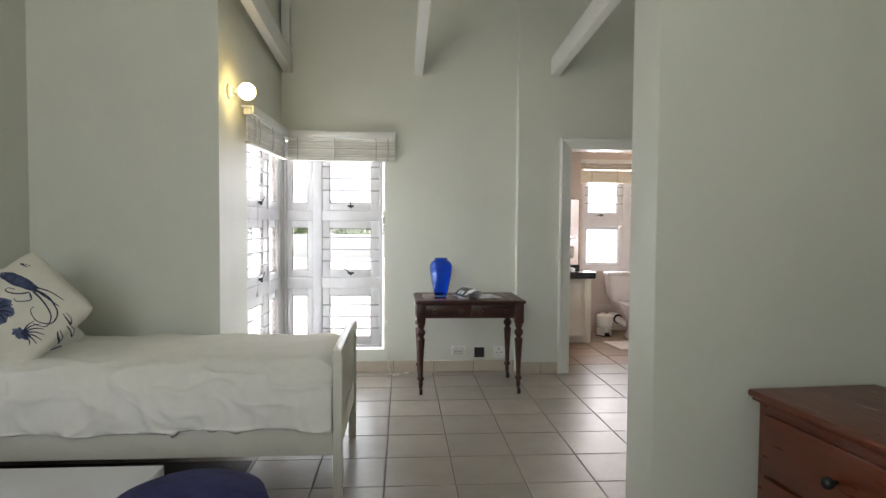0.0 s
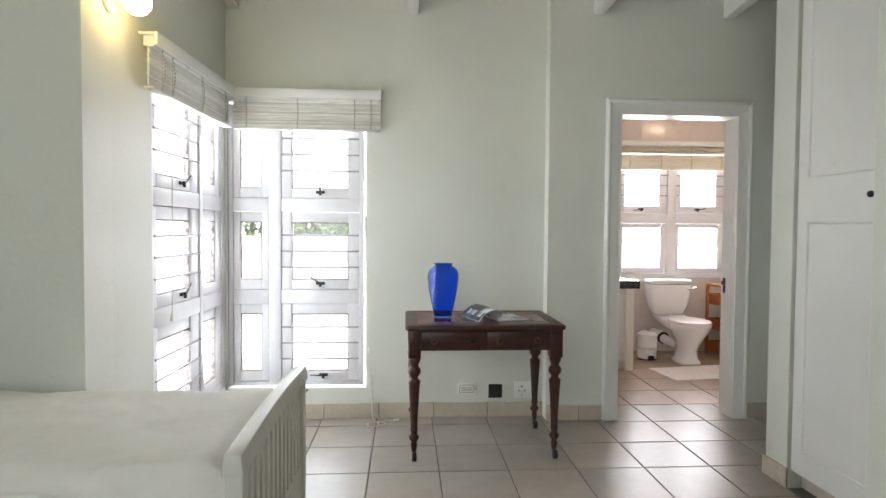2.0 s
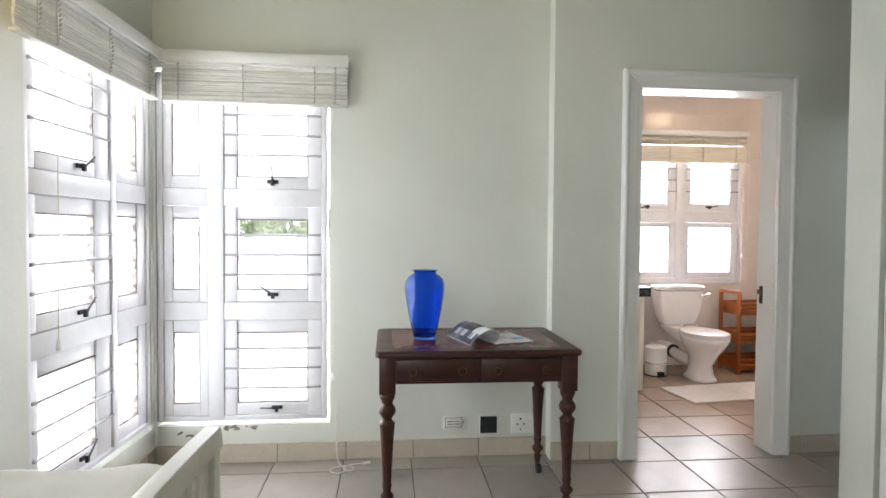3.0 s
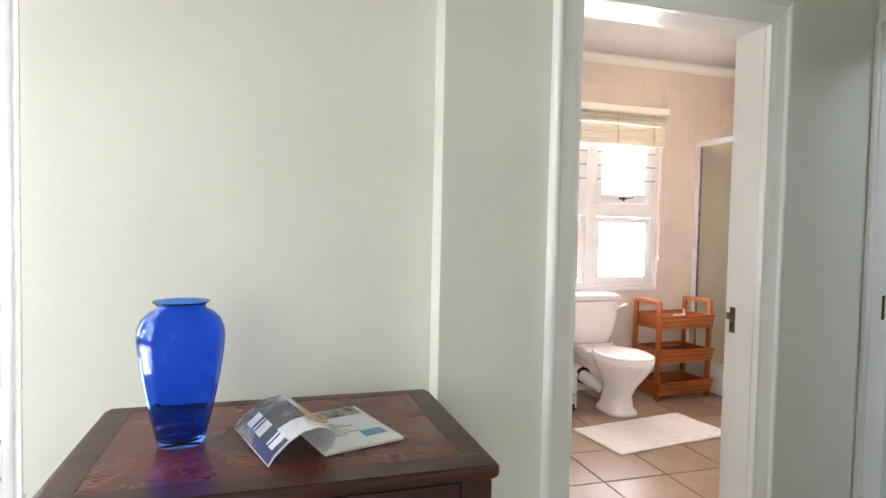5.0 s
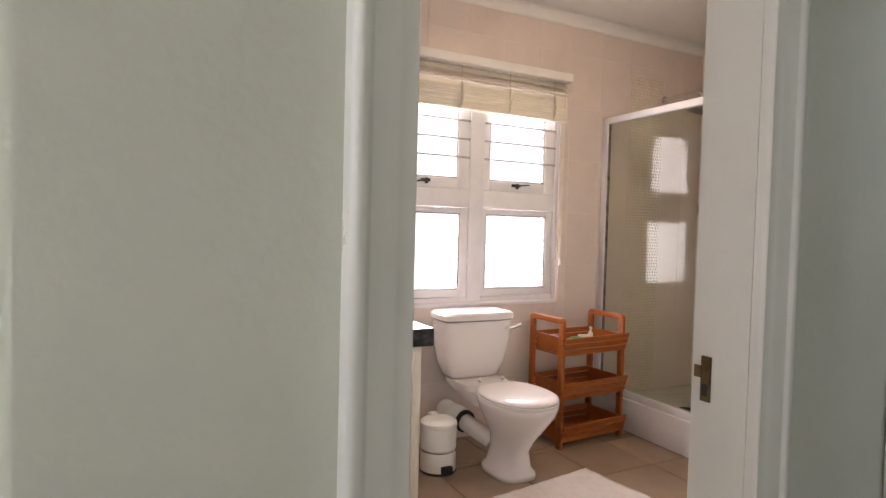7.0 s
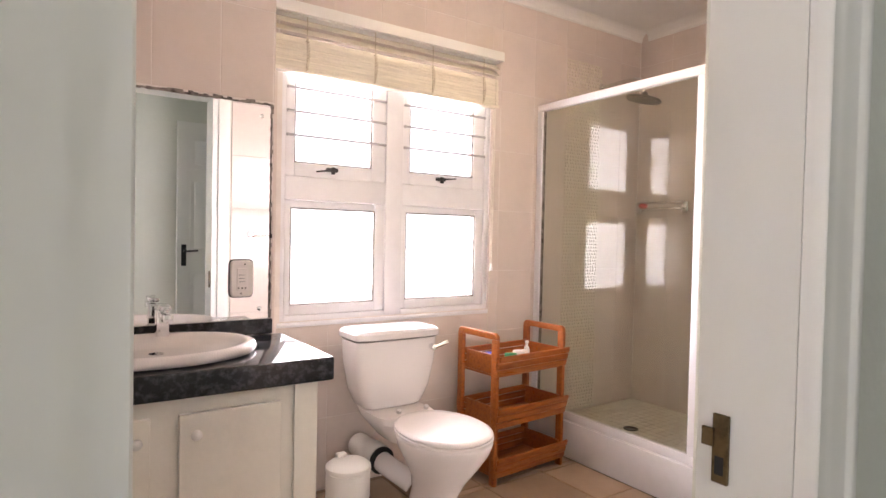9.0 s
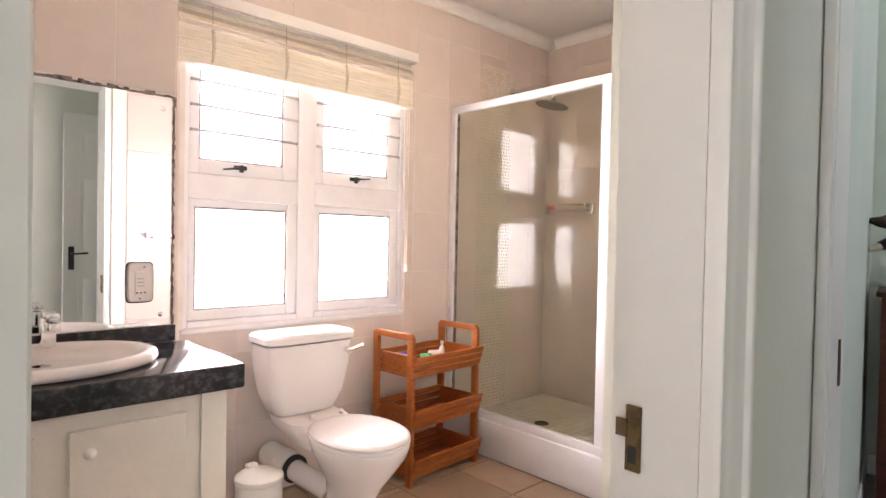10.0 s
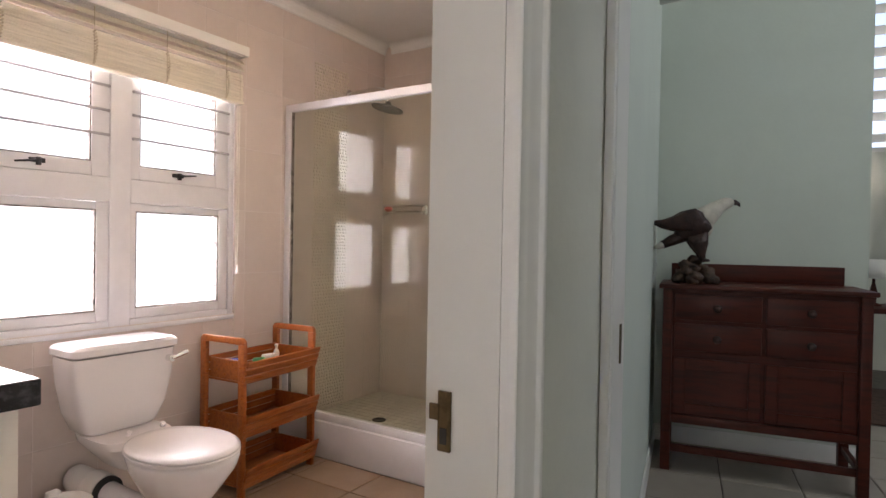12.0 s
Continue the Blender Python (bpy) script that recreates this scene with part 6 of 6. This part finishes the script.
def leaf_mass(cx, cy, r, hgt, n):
    vs, fs = [], []
    for k in range(n):
        a, b = rg.uniform(0, 6.283), rg.uniform(0, 1)
        rr = r * (0.55 + 0.45 * rg.random()) * math.sqrt(1 - (b * 0.9) ** 2) * (0.85 + 0.3 * math.sin(3 * a + cx))
        p = Vector((cx + rr * math.cos(a), cy + rr * math.sin(a), -0.2 + hgt * b))
        s = rg.uniform(0.10, 0.24)
        u = Vector((rg.uniform(-1, 1), rg.uniform(-1, 1), rg.uniform(-1, 1))).normalized()
        w = u.orthogonal().normalized()
        i = len(vs)
        vs += [p - u * s, p + w * s * 0.5, p + u * s, p - w * s * 0.5]
        fs.append((i, i + 1, i + 2, i + 3))
    return vs, fs


for k in range(8):
    cx, cy = -8.0 + k * 1.5 + rg.uniform(-0.5, 0.5), 34 + rg.uniform(-1.5, 1.5)
    hgt, r = rg.uniform(2.0, 3.1), rg.uniform(1.3, 1.9)
    bush = thing("bush", cx, cy, -0.25, "leafy green garden shrub in sunlight", "shrub", group="garden shrubs")
    vs, fs = leaf_mass(0, 0, r, hgt, 900)
    me = bpy.data.meshes.new("crown")
    me.from_pydata(vs, [], fs)
    me.materials.append(LEAF)
    cr = new("crown", me)
    cr.parent = bush
    tb2 = bmesh.new()
    for q in range(4):
        a = rg.uniform(0, 6.28)
        rod(tb2, (0.08 * math.cos(a), 0.08 * math.sin(a), 0), (0.6 * math.cos(a), 0.6 * math.sin(a), hgt * 0.7), 0.05, 6, 0.015)
    part("trunk", tb2, BARK, bush)

# ---- tiles, last ----
# floor tiles
TILES = {}


def tile_mesh(w, d, t, material, ch=0.003):
    key = (round(w, 4), round(d, 4), round(t, 4), material.name)
    if key not in TILES:
        bm = bmesh.new()
        lo = [bm.verts.new(p) for p in ((0, 0, 0), (w, 0, 0), (w, d, 0), (0, d, 0))]
        mid = [bm.verts.new(p) for p in ((0, 0, t - ch), (w, 0, t - ch), (w, d, t - ch), (0, d, t - ch))]
        hi = [bm.verts.new(p) for p in ((ch, ch, t), (w - ch, ch, t), (w - ch, d - ch, t), (ch, d - ch, t))]
        for k in range(4):
            j = (k + 1) % 4
            bm.faces.new((lo[k], lo[j], mid[j], mid[k]))
            bm.faces.new((mid[k], mid[j], hi[j], hi[k]))
        bm.faces.new(hi)
        me = bpy.data.meshes.new("tile")
        bm.to_mesh(me)
        bm.free()
        me.materials.append(material)
        TILES[key] = me
    return TILES[key]


floor_ob = bpy.data.objects["floor"]
G = 0.0029
rgt = random.Random(8)


def lay_floor(x0, x1, y0, y1, near, tile_mat=FLOOR_TILE):
    i0, i1 = math.floor((x0 - 0.682) / K), math.ceil((x1 - 0.682) / K)
    j0, j1 = math.floor((y0 - 4.516) / K), math.ceil((y1 - 4.516) / K)
    rest = bmesh.new()
    for i in range(i0, i1):
        for j in range(j0, j1):
            a, b = max(0.682 + i * K, x0), min(0.682 + (i + 1) * K, x1)
            c, d = max(4.516 + j * K, y0), min(4.516 + (j + 1) * K, y1)
            if b - a < 0.012 or d - c < 0.012:
                continue
            if near(a, c):
                ob = new("floor_tile", tile_mesh(b - a - 2 * G, d - c - 2 * G, 0.0055, tile_mat))
                ob.parent = floor_ob
                ob.matrix_basis = pose(a + G, c + G, -0.0055 + rgt.uniform(-0.0006, 0.0004), rgt.uniform(-0.06, 0.06), rgt.uniform(-0.06, 0.06), 0)
            else:
                box(rest, a + G, b - G, c + G, d - G, -0.0055, 0.0)
    if len(rest.verts):
        r = finish("floor_tiles_rest", rest, tile_mat, floor_ob)
        r["kind"] = "stuff"
    else:
        rest.free()


lay_floor(-1.84, 2.37, -1.6, 4.516 - 2 * K, lambda x, y: y > 2.2 and x > -0.6)
lay_floor(-0.72, 2.37, 4.516 - 2 * K, 4.516, lambda x, y: True)
lay_floor(2.3705, XE, 4.42, 4.516, lambda x, y: True)
lay_floor(-0.72, 3.25, 4.516, 4.516 + 2 * K, lambda x, y: True)
lay_floor(-0.72, 1.864, 4.516 + 2 * K, 5.40, lambda x, y: True)
lay_floor(1.8645, 2.731, 4.516 + 2 * K, 4.516 + 3 * K, lambda x, y: True)
lay_floor(2.7315, 3.25, 4.516 + 2 * K, 5.35, lambda x, y: True)
# Bathroom rows take the tile copy tinted for the warm light.
lay_floor(1.76, 1.864, BY0, 4.516 + 3 * K, lambda x, y: True, WARM_LIT_TILE)
lay_floor(2.7315, 4.185, BY0, 4.516 + 3 * K, lambda x, y: True, WARM_LIT_TILE)
lay_floor(1.76, 4.185, 4.516 + 3 * K, 7.09, lambda x, y: True, WARM_LIT_TILE)
lay_floor(2.56, 4.185, 7.0905, 7.44, lambda x, y: True, WARM_LIT_TILE)
# passage tiles, laid along the turned passage
for i in range(0, 9):
    for j in range(-9, 0):
        ob = new("floor_tile", tile_mesh(K - 2 * G, K - 2 * G, 0.0055, FLOOR_TILE))
        ob.parent = floor_ob
        ob.matrix_basis = PM @ pose(0.02 + i * K, 0.35 + (j - 0.93) * K, -0.0052)


# wall tiles
def wall_tiles(owner, axis, face, out, u0, u1, z0, z1, us, zs, tw, th, holes=()):
    root = bpy.data.objects[owner]
    i = math.floor((u0 - us) / tw)
    while us + i * tw < u1:
        a, b = max(us + i * tw, u0), min(us + (i + 1) * tw, u1)
        j = math.floor((z0 - zs) / th)
        while zs + j * th < z1:
            c, d = max(zs + j * th, z0), min(zs + (j + 1) * th, z1)
            pieces = [(a, b, c, d)]
            for h in holes:
                nxt = []
                for (p, q, r, s) in pieces:
                    if q <= h[0] or p >= h[1] or s <= h[2] or r >= h[3]:
                        nxt.append((p, q, r, s))
                        continue
                    if p < h[0]:
                        nxt.append((p, h[0], r, s))
                    if q > h[1]:
                        nxt.append((h[1], q, r, s))
                    m0, m1 = max(p, h[0]), min(q, h[1])
                    if r < h[2]:
                        nxt.append((m0, m1, r, h[2]))
                    if s > h[3]:
                        nxt.append((m0, m1, h[3], s))
                pieces = nxt
            for p, q, r, s in pieces:
                if q - p < 0.006 or s - r < 0.006:
                    continue
                g = 0.0009
                ob = new("wall_tile", tile_mesh(q - p - 2 * g, s - r - 2 * g, 0.009, WALL_TILE, 0.0015))
                ob.parent = root
                if axis == "y" and out > 0:
                    ob.matrix_basis = pose(q - g, face, r + g, 90, 0, 180)
                elif axis == "y":
                    ob.matrix_basis = pose(p + g, face, r + g, 90, 0, 0)
                else:
                    ob.matrix_basis = pose(face, q - g, r + g, 90, 0, -90)
            j += 1
        i += 1


HOLE = [(2.685, 3.868, 0.765, 2.055)]
wall_tiles("wall_bath_north", "y", BY1, -1, 2.56, 5.119, 0.0, BATH_H - 0.001, 2.68, 0.0, 0.25, 0.333, HOLE)
wall_tiles("wall_bath_vanity", "y", 7.09, -1, 1.77, 2.555, 0.87, BATH_H - 0.001, 1.92, 0.0, 0.22, 0.333, [(1.79, 2.548, 0.80, 1.668)])
wall_tiles("wall_bath_east", "x", 5.13, -1, 6.36, 7.439, 0.11, BATH_H - 0.001, 6.45, 0.0, 0.25, 0.333)

wall_tiles("wall_north_end", "y", BY0, 1, 2.802, 3.249, 0.0, BATH_H - 0.001, 2.80, 0.0, 0.25, 0.333)
wall_tiles("wall_north_east", "y", BY0, 1, 1.762, 2.791, 2.102, BATH_H - 0.001, 2.80, 0.0, 0.25, 0.333)

# pebble strip in the shower
vs, fs = [], []
rg = random.Random(4)
z = 0.13
while z < 2.28:
    x = 4.44 + rg.uniform(0, 0.012)
    while x < 4.74:
        r = rg.uniform(0.007, 0.011)
        n = 8
        st0 = rg.uniform(0, 6)
        base = len(vs)
        el = rg.uniform(0.75, 1.25)
        for lev, (f, dy) in enumerate(((1.0, 0.0), (0.92, 0.003), (0.6, 0.0048))):
            for k in range(n):
                a = st0 + 2 * math.pi * k / n
                vs.append((x + r * f * el * math.cos(a), BY1 - 0.0092 - dy, z + r * f / el * math.sin(a)))
        for lev in range(2):
            for k in range(n):
                j = (k + 1) % n
                fs.append((base + lev * n + k, base + lev * n + j, base + (lev + 1) * n + j, base + (lev + 1) * n + k))
        fs.append(tuple(base + 2 * n + k for k in range(n)))
        x += 2 * r + 0.004
    z += 0.0205
me = bpy.data.meshes.new("pebble_strip")
me.from_pydata(vs, [], fs)
me.materials.append(PEBBLE)
ps = new("pebble_strip", me)
tagged(ps, "vertical strip of cream pebble mosaic on the shower wall", "mosaic", kind="stuff")

# shower floor mosaic
sf = bpy.data.objects["floor_shower"]
for i in range(15):
    for j in range(20):
        x, y = 4.335 + i * 0.0521, 6.36 + j * 0.0538
        ob = new("mosaic_tile", tile_mesh(0.0485, 0.050, 0.008, MOSAIC, 0.0015))
        ob.parent = sf
        ob.matrix_basis = pose(x, y, 0.1125)
